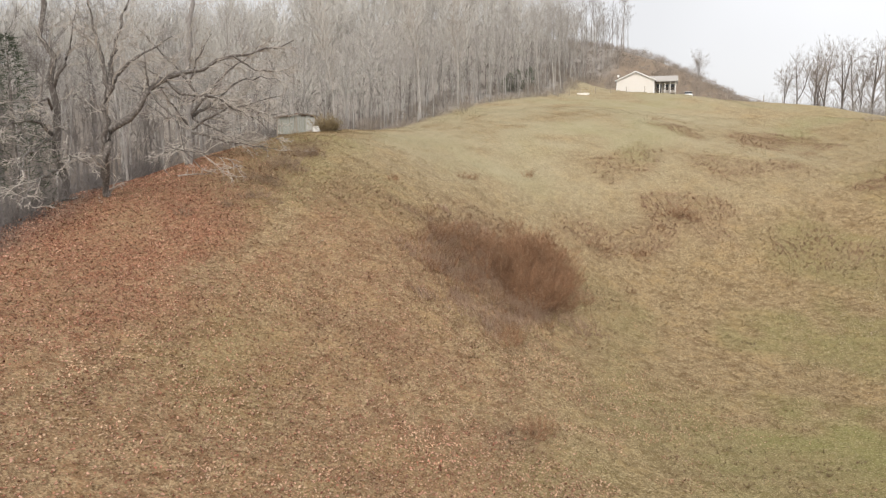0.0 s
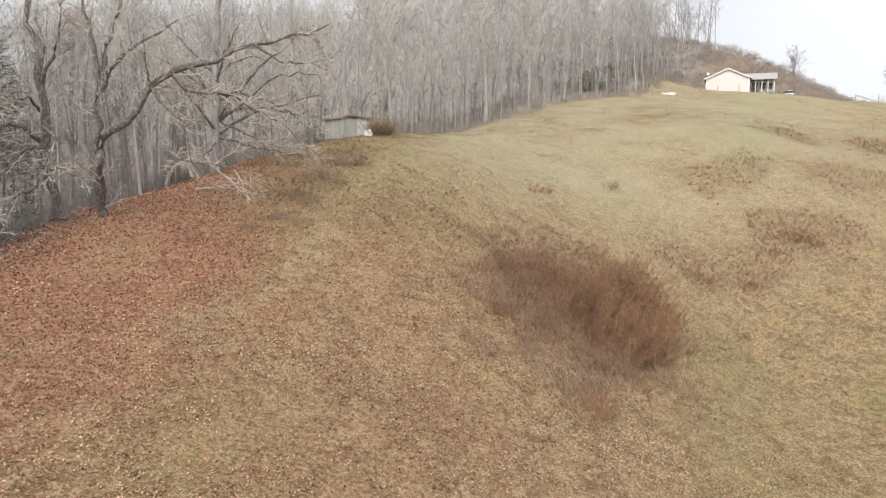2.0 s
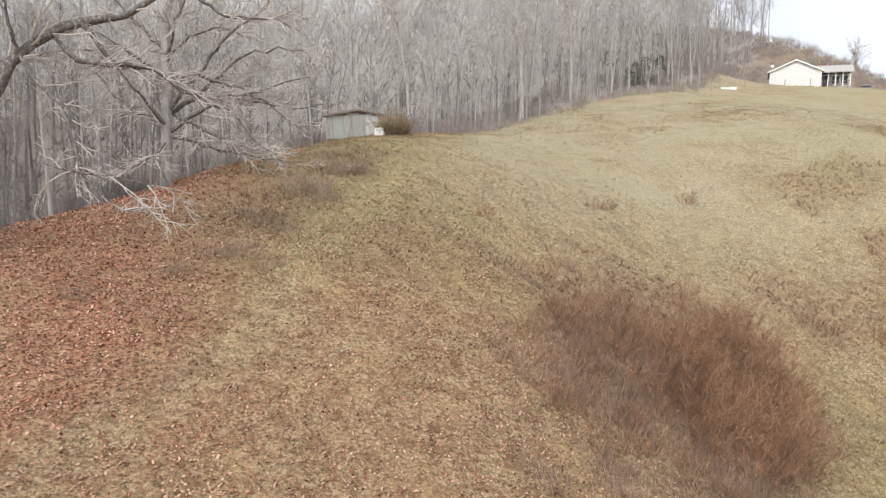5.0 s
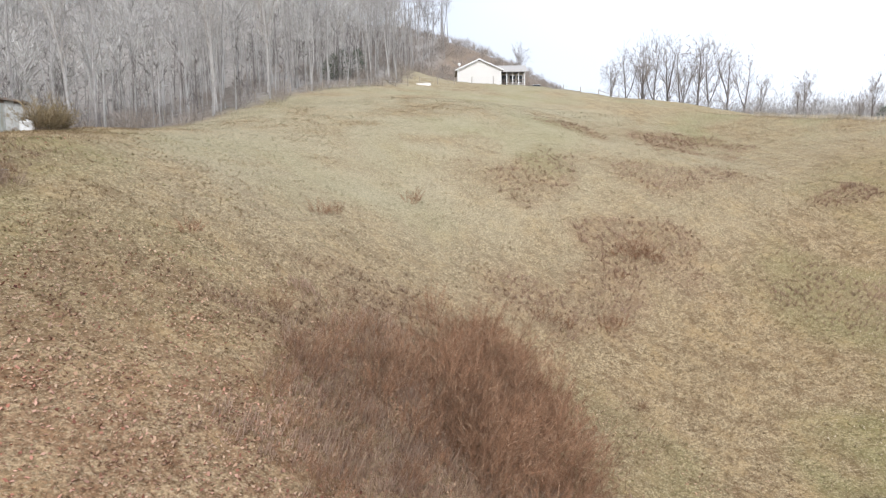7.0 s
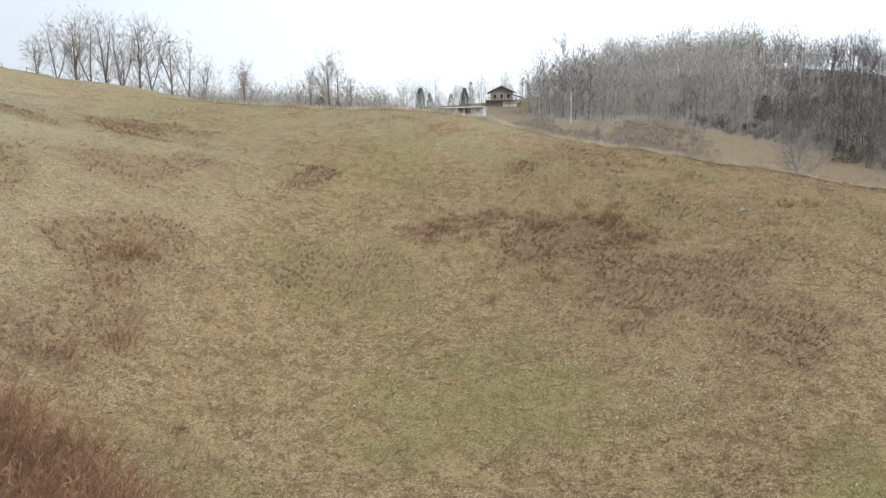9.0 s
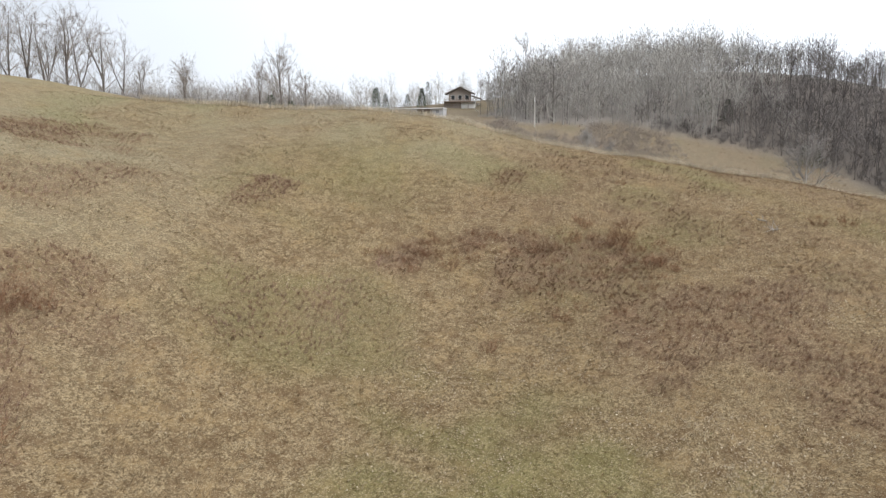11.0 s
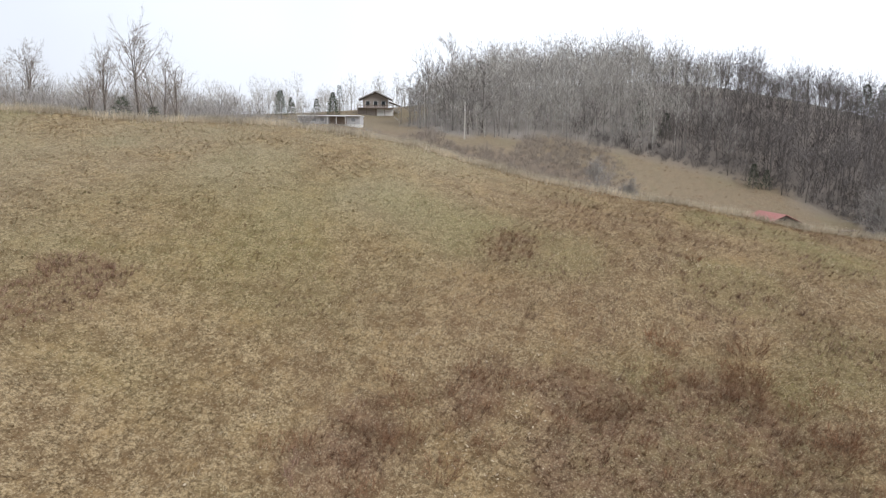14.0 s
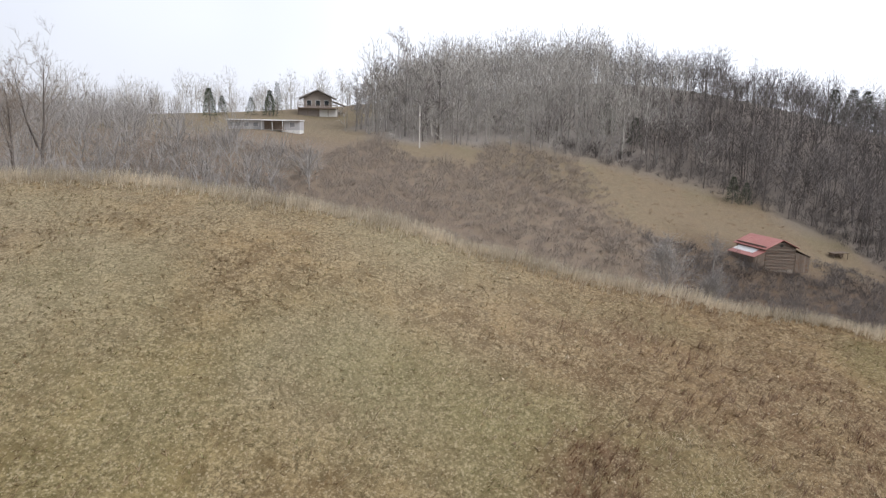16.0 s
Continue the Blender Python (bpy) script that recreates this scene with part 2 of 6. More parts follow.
FRINGE = island_surface("pinkish_dead_grass", [(0.26, 0.17, 0.12), (0.42, 0.3, 0.22), (0.58, 0.45, 0.34), (0.34, 0.22, 0.16)], size=1.5, low=0.7, high=1.25, thin=0.4)
ROSY = island_surface("rosy_dead_stalks", [(0.21, 0.128, 0.088), (0.36, 0.235, 0.17), (0.53, 0.39, 0.295), (0.26, 0.16, 0.112)], size=2.0, low=0.75, high=1.2, thin=0.3)
# blades of the short grass, with the same haze put into their colour
BLADES_MOWN = island_surface("short_haze_paled_grass", [(0.24, 0.213, 0.13), (0.38, 0.345, 0.225), (0.52, 0.475, 0.325), (0.28, 0.252, 0.15)], size=1.6, low=0.8, high=1.15, thin=0.45)
CREST_GRASS = island_surface("bleached_tall_grass", [(0.46, 0.39, 0.28), (0.62, 0.54, 0.41), (0.76, 0.69, 0.55)], thin=0.4)
FLECKS = island_surface("bleached_leaf_bits", [(0.2, 0.14, 0.085), (0.42, 0.33, 0.22), (0.62, 0.53, 0.39), (0.3, 0.22, 0.14)], 0.85, size=2.0, low=0.75, high=1.2)
LEAVES = island_surface("fallen_leaves", [(0.07, 0.026, 0.018), (0.32, 0.132, 0.085), (0.56, 0.335, 0.24), (0.16, 0.064, 0.038), (0.5, 0.32, 0.21)], 0.8)
LEAVES_TAN = island_surface("bleached_salmon_leaves", [(0.12, 0.06, 0.036), (0.38, 0.22, 0.135), (0.52, 0.345, 0.225), (0.54, 0.39, 0.27), (0.22, 0.115, 0.07)], 0.9, 3.0, 0.6, 1.35, 0.2)
BRUSH_GREY = island_surface("grey_brown_twigs", [(0.17, 0.118, 0.08), (0.28, 0.205, 0.145), (0.4, 0.31, 0.23), (0.23, 0.165, 0.115)], 0.9, 2.0)
OLD_TIN = surface("rusted_dark_tin", (0.13, 0.12, 0.11), (0.29, 0.275, 0.25), 0.5, 0.7, 0.3, (0.2, 0.13, 0.09), 0.3)
BLEACHED_TIN = surface("bleached_tin", (0.38, 0.38, 0.355), (0.56, 0.56, 0.53), 1.0, 0.6, 0.2, (0.3, 0.27, 0.22), 0.3)
SIDING = surface("cream_siding", (0.66, 0.635, 0.59), (0.74, 0.715, 0.67), 0.5, 0.6, 0.1, stretch=(0.3, 0.3, 6))
TRIM = surface("white_trim", (0.75, 0.75, 0.73), (0.82, 0.82, 0.8), 0.5, 0.5, 0.0)
SHINGLE = surface("grey_shingles", (0.3, 0.28, 0.26), (0.45, 0.43, 0.4), 0.3, 0.9, 0.4)
TIN = surface("weathered_tin", (0.22, 0.23, 0.205), (0.43, 0.44, 0.4), 1.0, 0.6, 0.2, (0.25, 0.24, 0.19), 0.7, metal=0.3, stretch=(4, 4, 0.4))
TIN_RED = surface("faded_red_tin", (0.42, 0.165, 0.145), (0.53, 0.25, 0.22), 1.0, 0.5, 0.2, (0.5, 0.24, 0.2), 1.2, metal=0.1)
TIN_WHITE = surface("white_metal", (0.72, 0.72, 0.7), (0.85, 0.85, 0.84), 1.0, 0.45, 0.1)
BARNWOOD = surface("grey_barn_boards", (0.13, 0.1, 0.08), (0.3, 0.25, 0.2), 0.6, 0.95, 0.4, (0.2, 0.13, 0.09), 0.5, stretch=(1, 1, 1), vary=0.25)
# brown logs lightened and greyed for the haze before the far house
LOGWOOD = surface("haze_greyed_logs", (0.26, 0.225, 0.2), (0.4, 0.355, 0.32), 0.6, 0.9, 0.3, stretch=(0.3, 0.3, 3))
DARKGLASS = surface("dark_glass", (0.03, 0.035, 0.04), (0.06, 0.065, 0.07), 2.0, 0.15, 0.0)
GREYGLASS = surface("curtained_glass", (0.25, 0.26, 0.27), (0.38, 0.39, 0.4), 2.0, 0.2, 0.0)
PALEPOST = surface("bleached_pole", (0.5, 0.47, 0.43), (0.66, 0.63, 0.58), 0.4, 0.9, 0.2, stretch=(1, 1, 0.2))
CHINK = surface("pale_chinking", (0.24, 0.2, 0.165), (0.4, 0.35, 0.3), 0.4, 0.95, 0.3)
# near-black paint for the unlit inside of an opening
DARK = surface("painted_void_dark", (0.03, 0.028, 0.026), (0.06, 0.055, 0.05), 1.0, 0.95, 0.0)
POST = surface("weathered_post", (0.24, 0.2, 0.16), (0.42, 0.37, 0.31), 0.3, 0.95, 0.3, stretch=(1, 1, 0.2))
WIRE = surface("galvanised_wire", (0.35, 0.35, 0.34), (0.5, 0.5, 0.49), 0.3, 0.6, 0.0, metal=0.5)
STONE = surface("grey_stone", (0.3, 0.28, 0.26), (0.5, 0.48, 0.45), 0.3, 0.95, 0.4)
PALE_PANEL = surface("pale_grey_panels", (0.46, 0.46, 0.47), (0.58, 0.58, 0.59), 1.0, 0.6, 0.1, stretch=(3, 3, 0.4))
CARPAINT = surface("white_car_paint", (0.7, 0.7, 0.7), (0.76, 0.76, 0.76), 2.0, 0.3, 0.0)
RUBBER = surface("black_rubber", (0.02, 0.02, 0.02), (0.04, 0.04, 0.04), 0.5, 0.9, 0.0)


# ---------------------------------------------------------------- mesh helpers
def mesh_of(name, verts, faces, material, smooth=False):
    """A mesh from arrays: faces is one array, or a list of arrays of three- and four-cornered faces."""
    verts = np.asarray(verts, np.float32)
    sets = [np.asarray(f, np.int32) for f in (faces if isinstance(faces, list) and len(faces) and isinstance(faces[0], np.ndarray) and faces[0].ndim == 2 else [faces])]
    me = bpy.data.meshes.new(name)
    me.vertices.add(len(verts))
    me.vertices.foreach_set("co", verts.ravel())
    loops = np.concatenate([f.ravel() for f in sets])
    sizes = np.concatenate([np.full(len(f), f.shape[1], np.int32) for f in sets])
    me.loops.add(len(loops))
    me.loops.foreach_set("vertex_index", loops)
    me.polygons.add(len(sizes))
    me.polygons.foreach_set("loop_start", np.r_[0, np.cumsum(sizes)[:-1]].astype(np.int32))
    me.polygons.foreach_set("use_smooth", np.full(len(sizes), smooth))
    me.update(calc_edges=True)
    me.materials.append(material)
    return me


def part(name, data, material, parent, label=""):
    """Links a bmesh or a mesh as one part of a thing."""
    if isinstance(data, bmesh.types.BMesh):
        me = bpy.data.meshes.new(name)
        data.to_mesh(me)
        data.free()
        me.materials.append(material)
        data = me
    ob = new(name, data)
    ob.parent = parent
    return tagged(ob, label) if label else ob


def thing(name, m, label, category, group=""):
    ob = new(name)
    ob.matrix_basis = m
    return tagged(ob, label, category, group)


def box(bm, x0, y0, z0, x1, y1, z1, m=None):
    got = bmesh.ops.create_cube(bm, size=1)["verts"]
    bmesh.ops.scale(bm, vec=(x1 - x0, y1 - y0, z1 - z0), verts=got)
    bmesh.ops.translate(bm, vec=((x0 + x1) / 2, (y0 + y1) / 2, (z0 + z1) / 2), verts=got)
    if m is not None:
        bmesh.ops.transform(bm, matrix=m, verts=got)
    return got


def boxes(*dims, bevel=0.0):
    bm = bmesh.new()
    for d in dims:
        box(bm, *d)
    if bevel:
        bmesh.ops.bevel(bm, geom=bm.edges[:], offset=bevel, segments=1, affect="EDGES")
    return bm


def prism(profile, y0, y1):
    """A profile in x and z, drawn out along y."""
    bm = bmesh.new()
    a = [bm.verts.new((x, y0, z)) for x, z in profile]
    b = [bm.verts.new((x, y1, z)) for x, z in profile]
    bm.faces.new(a)
    bm.faces.new(b[::-1])
    for i in range(len(a)):
        j = (i + 1) % len(a)
        bm.faces.new((a[j], a[i], b[i], b[j]))
    bmesh.ops.recalc_face_normals(bm, faces=bm.faces[:])
    return bm


def rod(bm, a, b, r0, r1=None, sides=8):
    a, b = Vector(a), Vector(b)
    m = Matrix.Translation((a + b) / 2) @ (b - a).to_track_quat("Z", "Y").to_matrix().to_4x4()
    bmesh.ops.create_cone(bm, cap_ends=True, segments=sides, radius1=r0, radius2=r0 if r1 is None else r1, depth=(b - a).length, matrix=m)
    return bm


class Tubes:
    """Collects tapered tubes along polylines, as quads."""

    def __init__(self):
        self.v, self.f, self.n, self.t = [], [], 0, []

    def add(self, pts, radii, sides):
        pts, radii = np.asarray(pts, float), np.asarray(radii, float)
        way = np.gradient(pts, axis=0)
        way /= np.linalg.norm(way, axis=1, keepdims=True) + 1e-9
        ref = np.where(np.abs(way[:, 2:3]) > 0.9, np.array([[1.0, 0, 0]]), np.array([[0, 0, 1.0]]))
        u = np.cross(way, ref)
        u /= np.linalg.norm(u, axis=1, keepdims=True) + 1e-9
        w = np.cross(way, u)
        a = np.arange(sides) * 2 * np.pi / sides
        ring = pts[:, None] + radii[:, None, None] * (np.cos(a)[None, :, None] * u[:, None] + np.sin(a)[None, :, None] * w[:, None])
        k = len(pts)
        i = (np.arange(k - 1)[:, None] * sides + np.arange(sides)[None]).ravel()
        j = (np.arange(k - 1)[:, None] * sides + (np.arange(sides)[None] + 1) % sides).ravel()
        self.v.append(ring.reshape(-1, 3))
        self.f.append(np.stack([i, j, j + sides, i + sides], 1) + self.n)
        self.n += k * sides

    def take(self, slivers):
        """Adds fine twigs to the tubes."""
        v = np.concatenate(slivers.v)
        self.v.append(v)
        self.t.append(np.arange(len(v)).reshape(-1, 3) + self.n)
        self.n += len(v)

    def faces(self):
        return [np.concatenate(self.f)] + ([np.concatenate(self.t)] if self.t else [])

    def mesh(self, name, material, smooth=True):
        return mesh_of(name, np.concatenate(self.v), self.faces(), material, smooth)


def unit(v):
    return v / (np.linalg.norm(v) + 1e-9)


def wander(rng, start, way, length, steps, bend, lift=0.0):
    """A crooked polyline."""
    pts, way = [np.array(start, float)], unit(np.array(way, float))
    for _ in range(steps):
        way = unit(way + rng.normal(0, bend, 3) + (0, 0, lift))
        pts.append(pts[-1] + way * length / steps)
    return np.array(pts)


def side_way(rng, along, spread):
    """A way that leaves a limb at an angle."""
    out = unit(np.cross(along, rng.normal(size=3)))
    return unit(along * math.cos(spread) + out * math.sin(spread))


# ---------------------------------------------------------------- the lie of the land
GRID_X, GRID_Y, GRID_R = [-36 + 24 * i for i in range(7)], [14 + 24 * i for i in range(6)], 24.0
SWELL = [[19.93, -10.62, -6.3, -11.06, -0.54, -8.27],
    [-18.11, 11.82, 16.67, 12.0, -11.33, 8.13],
    [16.37, -20.34, -10.86, -10.73, 6.31, -13.71],
    [-11.3, 17.23, -1.82, 6.34, 8.72, -4.93],
    [-7.94, 4.65, -22.47, 12.06, -32.71, 16.99],
    [6.88, 4.23, 15.65, -0.22, 20.68, -4.31],
    [1.97, -3.42, -5.67, 1.26, -10.34, -4.6]]
MOUNDS = [(-110, 60, 60, 1.0),
    (-110, 130, 60, 14.75),
    (-60, 190, 60, 17.87),
    (10, 190, 60, 32.42),
    (50, 168, 24, -13.73),
    (62, 200, 22, 11.48),
    (80, 180, 24, -7.21),
    (110, 210, 45, -4.98),
    (-60, 0, 60, -6.98),
    (0, -40, 60, 4.97),
    (60, -40, 60, -14.13),
    (130, 10, 50, 1.96),
    (150, 60, 40, -7.33),
    (150, 110, 50, -2.84),
    (130, 160, 60, 12.08),
    (190, 160, 60, -7.72),
    (200, 90, 45, 8.88),
    (200, 40, 45, -1.65),
    (190, -20, 60, -17.96),
    (250, 10, 60, -4.25),
    (260, 80, 60, -16.96),
    (260, 150, 70, 4.43),
    (330, 60, 80, 39.72),
    (330, -50, 80, -3.44),
    (230, 230, 90, 13.49),
    (50, 147.5, 5.5, 1.4),
    (191, 37, 10, 1.8),
    (262, 152, 9, -2.2),
    (199, 143, 9, 0.8)]
# small humps and dips along the crest
MOUNDS += [(-17.5, 85, 5, 0.6), (-26, 51, 5.5, 1.2), (-26, 43, 5, 0.6), (-38, 182, 26, -11), (-66, 160, 28, -3), (-98, 145, 32, -5), (59, 119, 5, 0.09), (67, 109, 5, 0.23), (70.5, 103.5, 5, 0.18), (74, 98, 5, -0.39), (77.5, 89, 5, -0.12), (78, 81, 5, 0.22), (79.5, 74, 5, -0.22), (81.5, 65, 5, -0.84), (82.5, 56, 5, -0.05), (83.8, 50, 5, -0.57), (85, 44, 5, -0.11), (87.5, 36, 5, -0.97)]
# the line of the crest, behind which a bank falls away
CREST = [(60, 119), (68, 109), (75, 98), (78.5, 89), (79, 81), (80.5, 74), (82.5, 65), (83.5, 56), (86, 44), (91, 28)]

# the edge of the woods on the near hill, behind which a gully drops
WOODS_EDGE = [(-45, 0), (-29, 25), (-24.6, 38), (-24.3, 45), (-24.6, 50), (-25.6, 58), (-26.5, 66), (-25, 76), (-20, 87), (-13, 94), (-6.5, 99), (7, 120), (24, 138), (32, 160), (46, 182), (58, 215), (60, 300)]


def height(x, y):
    """The ground's height: broad swells on a regular lattice near the path and wider mounds beyond."""
    x, y = np.asarray(x, float), np.asarray(y, float)
    z = np.full(np.broadcast(x, y).shape, 8.0)
    for gx, row in zip(GRID_X, SWELL):
        for gy, h in zip(GRID_Y, row):
            z = z + h * np.exp(-((x - gx) ** 2 + (y - gy) ** 2) / (2 * GRID_R**2))
    for mx, my, mr, h in MOUNDS:
        z = z + h * np.exp(-((x - mx) ** 2 + (y - my) ** 2) / (2 * mr**2))
    d = np.clip(beyond(x, y, CREST), 0, None)
    z = z - 4.5 * (1 - np.exp(-((d / 6.0) ** 2))) * np.exp(-d / 45)
    z = z - 2.6 * step(beyond(x, y, WOODS_EDGE), 2.5, 9) * step(68 - y, 0, 12) * step(y, 10, 25)
    near = np.exp(-((x - 40) ** 2 + (y - 60) ** 2) / (2 * 140**2))
    return z + near * (0.35 * (lattice_noise(x, y, 6.0, 11) - 0.5) + 0.16 * (lattice_noise(x, y, 1.7, 12) - 0.5))


def ground_at(x, y):
    return float(height(x, y))


def lattice_noise(x, y, size, seed):
    """Smooth noise from 0 to 1 over the plan."""
    tab = np.random.default_rng(seed).random((128, 128))
    x, y = np.asarray(x, float) / size, np.asarray(y, float) / size
    i, j = np.floor(x).astype(int), np.floor(y).astype(int)
    u, v = x - i, y - j
    u, v = u * u * (3 - 2 * u), v * v * (3 - 2 * v)
    g = lambda a, b: tab[a % 128, b % 128]
    return (g(i, j) * (1 - u) + g(i + 1, j) * u) * (1 - v) + (g(i, j + 1) * (1 - u) + g(i + 1, j + 1) * u) * v


def step(v, a, b):
    t = np.clip((v - a) / (b - a), 0, 1)
    return t * t * (3 - 2 * t)


def beyond(x, y, line):
    """Signed distance to a polyline in the plan, positive on its left."""
    x, y = np.asarray(x, float), np.asarray(y, float)
    best, sign = np.full(np.broadcast(x, y).shape, 1e9), np.zeros(np.broadcast(x, y).shape)
    for (ax, ay), (bx, by) in zip(line, line[1:]):
        dx, dy = bx - ax, by - ay
        t = np.clip(((x - ax) * dx + (y - ay) * dy) / (dx * dx + dy * dy), 0, 1)
        d = np.hypot(x - ax - t * dx, y - ay - t * dy)
        s = dx * (y - ay) - dy * (x - ax)
        near = d < best
        best, sign = np.where(near, d, best), np.where(near, np.sign(s), sign)
    return best * sign


# the edge of the woods across the valley
FAR_EDGE = [(150, -70), (178, -25), (207, 5), (230, 18), (240, 42), (241, 76), (233, 94), (213, 114), (225, 135), (270, 140), (420, 170)]
# a worn track along the slope
TRACK = [(-16, 36), (-13.8, 41.3), (-11.8, 46.5), (-11.3, 50.6), (-11, 54), (-10.8, 58.5), (-10.5, 66), (-10, 74)]
# patches of weeds and brush: x, y, radius along x, along y, strength
PATCHES = [(5, 59.5, 7, 8.5, 0.8), (53, 69, 4, 2.5, 0.95), (56.5, 66, 3.5, 3, 0.9), (58.5, 61, 3.5, 3.5, 0.95), (61, 56, 3, 3.5, 0.95), (60, 51.5, 3.5, 3, 0.9), (56, 62, 5, 4, 0.85), (54, 50, 8, 7, 0.8), (50, 43, 7, 5, 0.7), (58, 45, 5, 4, 0.7),
           (54, 82, 5, 3, 0.6), (40, 71.5, 5, 4, 0.45), (60, 74, 9, 6, 0.3), (20.5, 87.5, 8, 5, 0.42), (27, 80, 7, 5, 0.52), (16, 73, 4, 4.5, 0.45), (21, 73, 4, 4, 0.45), (45, 103, 12, 7, 0.52),
           (66, 52, 6, 7, 0.45), (69.3, 67.4, 2.0, 1.4, 0.8), (-12, 66, 3, 3, 0.7), (-15, 58, 3, 4, 0.6), (49, 48, 8, 6, 0.68), (36, 90, 10, 6, 0.42), (4, 45, 3, 3, 0.4), (4, 33, 3, 3, 0.6), (46, 39, 9, 6, 0.6), (60, 42, 9, 5, 0.45), (57, 57, 7, 6, 0.88)]


def covers(x, y):
    """How much of the ground is leaf litter, green grass, weeds and woodland floor, whose pale tone also greys far
    fields for haze.
    """
    n1, n2 = lattice_noise(x, y, 5.0, 3), lattice_noise(x, y, 14.0, 4)
    woods = np.maximum(step(beyond(x, y, WOODS_EDGE), -1, 3 + 3 * n1), step(-beyond(x, y, FAR_EDGE), -2, 5))
    n3 = lattice_noise(x, y, 2.2, 5)
    bank = step(-beyond(x, y, WOODS_EDGE) + 8 * (n2 - 0.5) + 3 * (n3 - 0.5), 18 - 7 * step(y, 48, 34), 4) * step(78 - y, 0, 18) * step(x, 8, -6)
    litter = np.clip(bank * (0.5 + 0.6 * n1 + 0.35 * (n3 - 0.5)), 0, 1)
    litter = np.maximum(litter, 0.3 * step(6 - x - 0.1 * (y - 40) + 8 * (n1 - 0.5), -3, 9) * step(64 - y, 0, 14))
    litter = np.maximum(litter, 0.45 * step(n1 * 0.55 + n2 * 0.3 + n3 * 0.35, 0.56, 0.74) * step(12 - x, 0, 14) * step(56 - y, 0, 15))
    green = np.clip(step(0.6 * n2 + 0.4 * n1, 0.5, 0.75) * 0.6 + step(y - x * 0.35, 64, 92) * 0.24 * (0.3 + n1 + 0.5 * (n3 - 0.5)), 0, 1) * (1 - 0.9 * litter)
    green = np.maximum(green, 0.95 * step(1 - np.hypot((x - 23.5) / 10.5, (y - 37.5) / 9) + 0.9 * (n1 - 0.5) + 0.7 * (n3 - 0.5), -0.1, 0.7))
    green = np.maximum(green, 0.5 * step(1 - np.hypot((x + 10) / 6, (y - 32) / 8) + 1.0 * (n1 - 0.5) + 0.9 * (n3 - 0.5), -0.1, 0.9))
    green = np.maximum(green, 0.62 * step(1 - np.hypot((x - 33) / 11, (y - 54) / 11) + 1.0 * (n1 - 0.5) + 0.9 * (n3 - 0.5), -0.2, 0.9))
    green = np.maximum(green, 0.4 * step(1 - np.hypot((x - 64) / 18, (y - 80) / 13) + 0.7 * (n1 - 0.5), 0, 0.6))
    green = np.maximum(green, 0.25 * step(beyond(x, y, CREST), 6, 12))
    worn = step(np.abs(beyond(x, y, TRACK)) + 0.8 * (n3 - 0.5), 1.5, 0.5) * step(y, 36, 41) * step(72 - y, 0, 6)
    litter, green = litter * (1 - 0.6 * worn), green * (1 - 0.3 * step(x, 22, 8)) * (1 - 0.5 * step(np.hypot((x - 3) / 14, (y - 56) / 13), 1.2, 0.6))
    brow = step(np.hypot((x - 62) / 26, (y - 205) / 32), 1.15, 0.9)
    valley = beyond(x, y, CREST) - 40 * step(y, 114, 128) * step(135 - x, 0, 25)
    hollow = step(valley, 4, 10) * step(-valley, -150, -110) * step(np.hypot((x - 211) / 17, (y - 105) / 11) + 0.3 * (n1 - 0.5), 0.8, 1.1)
    hollow = hollow * step(np.hypot((x - 218) / 26, (y - 45) / 34) + 0.3 * (n1 - 0.5), 0.8, 1.1)
    hollow = np.maximum(hollow, 0.25 * step(valley, 6, 12))
    south = step(valley, 4, 9) * step(58 - y + 6 * (n1 - 0.5), 0, 12) * step(205 - x, 0, 12)
    weeds = np.zeros_like(woods)
    for px, py, rx, ry, s in PATCHES:
        weeds = np.maximum(weeds, s * step(1.15 - np.hypot((x - px) / rx, (y - py) / ry) + 1.3 * (n1 - 0.5) + 0.7 * (n3 - 0.5), 0, 0.9))
    upper = np.maximum(step(y - x * 0.35, 58, 84) * step(x, -14, -4), step(valley + 6 * (n1 - 0.5), -20, -8) * step(y + 6 * (n1 - 0.5), 58, 78))
    weeds = np.maximum(weeds, 0.28 * step(0.5 * n1 + 0.3 * n2 + 0.3 * n3, 0.58, 0.75) * (1 - 0.8 * upper))
    weeds = np.maximum(weeds, 0.42 * step(x, 52, 64) * step(78 - y, 0, 16) * step(3 - valley, 0, 3) * np.clip(0.5 + 0.9 * (n3 - 0.3) + 0.4 * (n1 - 0.5), 0, 1))
    weeds = np.maximum(weeds, 0.9 * brow)
    weeds = np.maximum(weeds, 0.9 * south)
    weeds = np.maximum(weeds, (0.12 + 0.26 * step(y, 85, 45)) * step(valley, 6, 12))
    weeds = np.maximum(weeds, 0.85 * hollow)
    # fields beyond the crest take some floor tone, greyed as by haze
    hollow = np.maximum(0.4 * hollow, (0.3 - 0.05 * step(y, 85, 45)) * step(valley, 6, 12))
    hollow = hollow * (1 - 0.8 * south)
    weeds = weeds * (1 - 0.8 * worn)
    # where grass is short and its haze-paled colour is laid on
    mown = np.maximum(upper, 0.15 * worn) * step(6 - valley, 0, 3) * (0.7 + 0.6 * (n1 - 0.5) + 0.5 * (n3 - 0.5))
    mown = np.clip(mown * (1 - 0.4 * step(x, 42, 58)), 0, 1) * (1 - np.clip(1.6 * weeds, 0, 1)) * (1 - litter) * (1 - np.clip(woods, 0, 1))
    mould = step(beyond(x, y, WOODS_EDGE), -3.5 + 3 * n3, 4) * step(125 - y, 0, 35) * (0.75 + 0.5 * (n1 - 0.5))
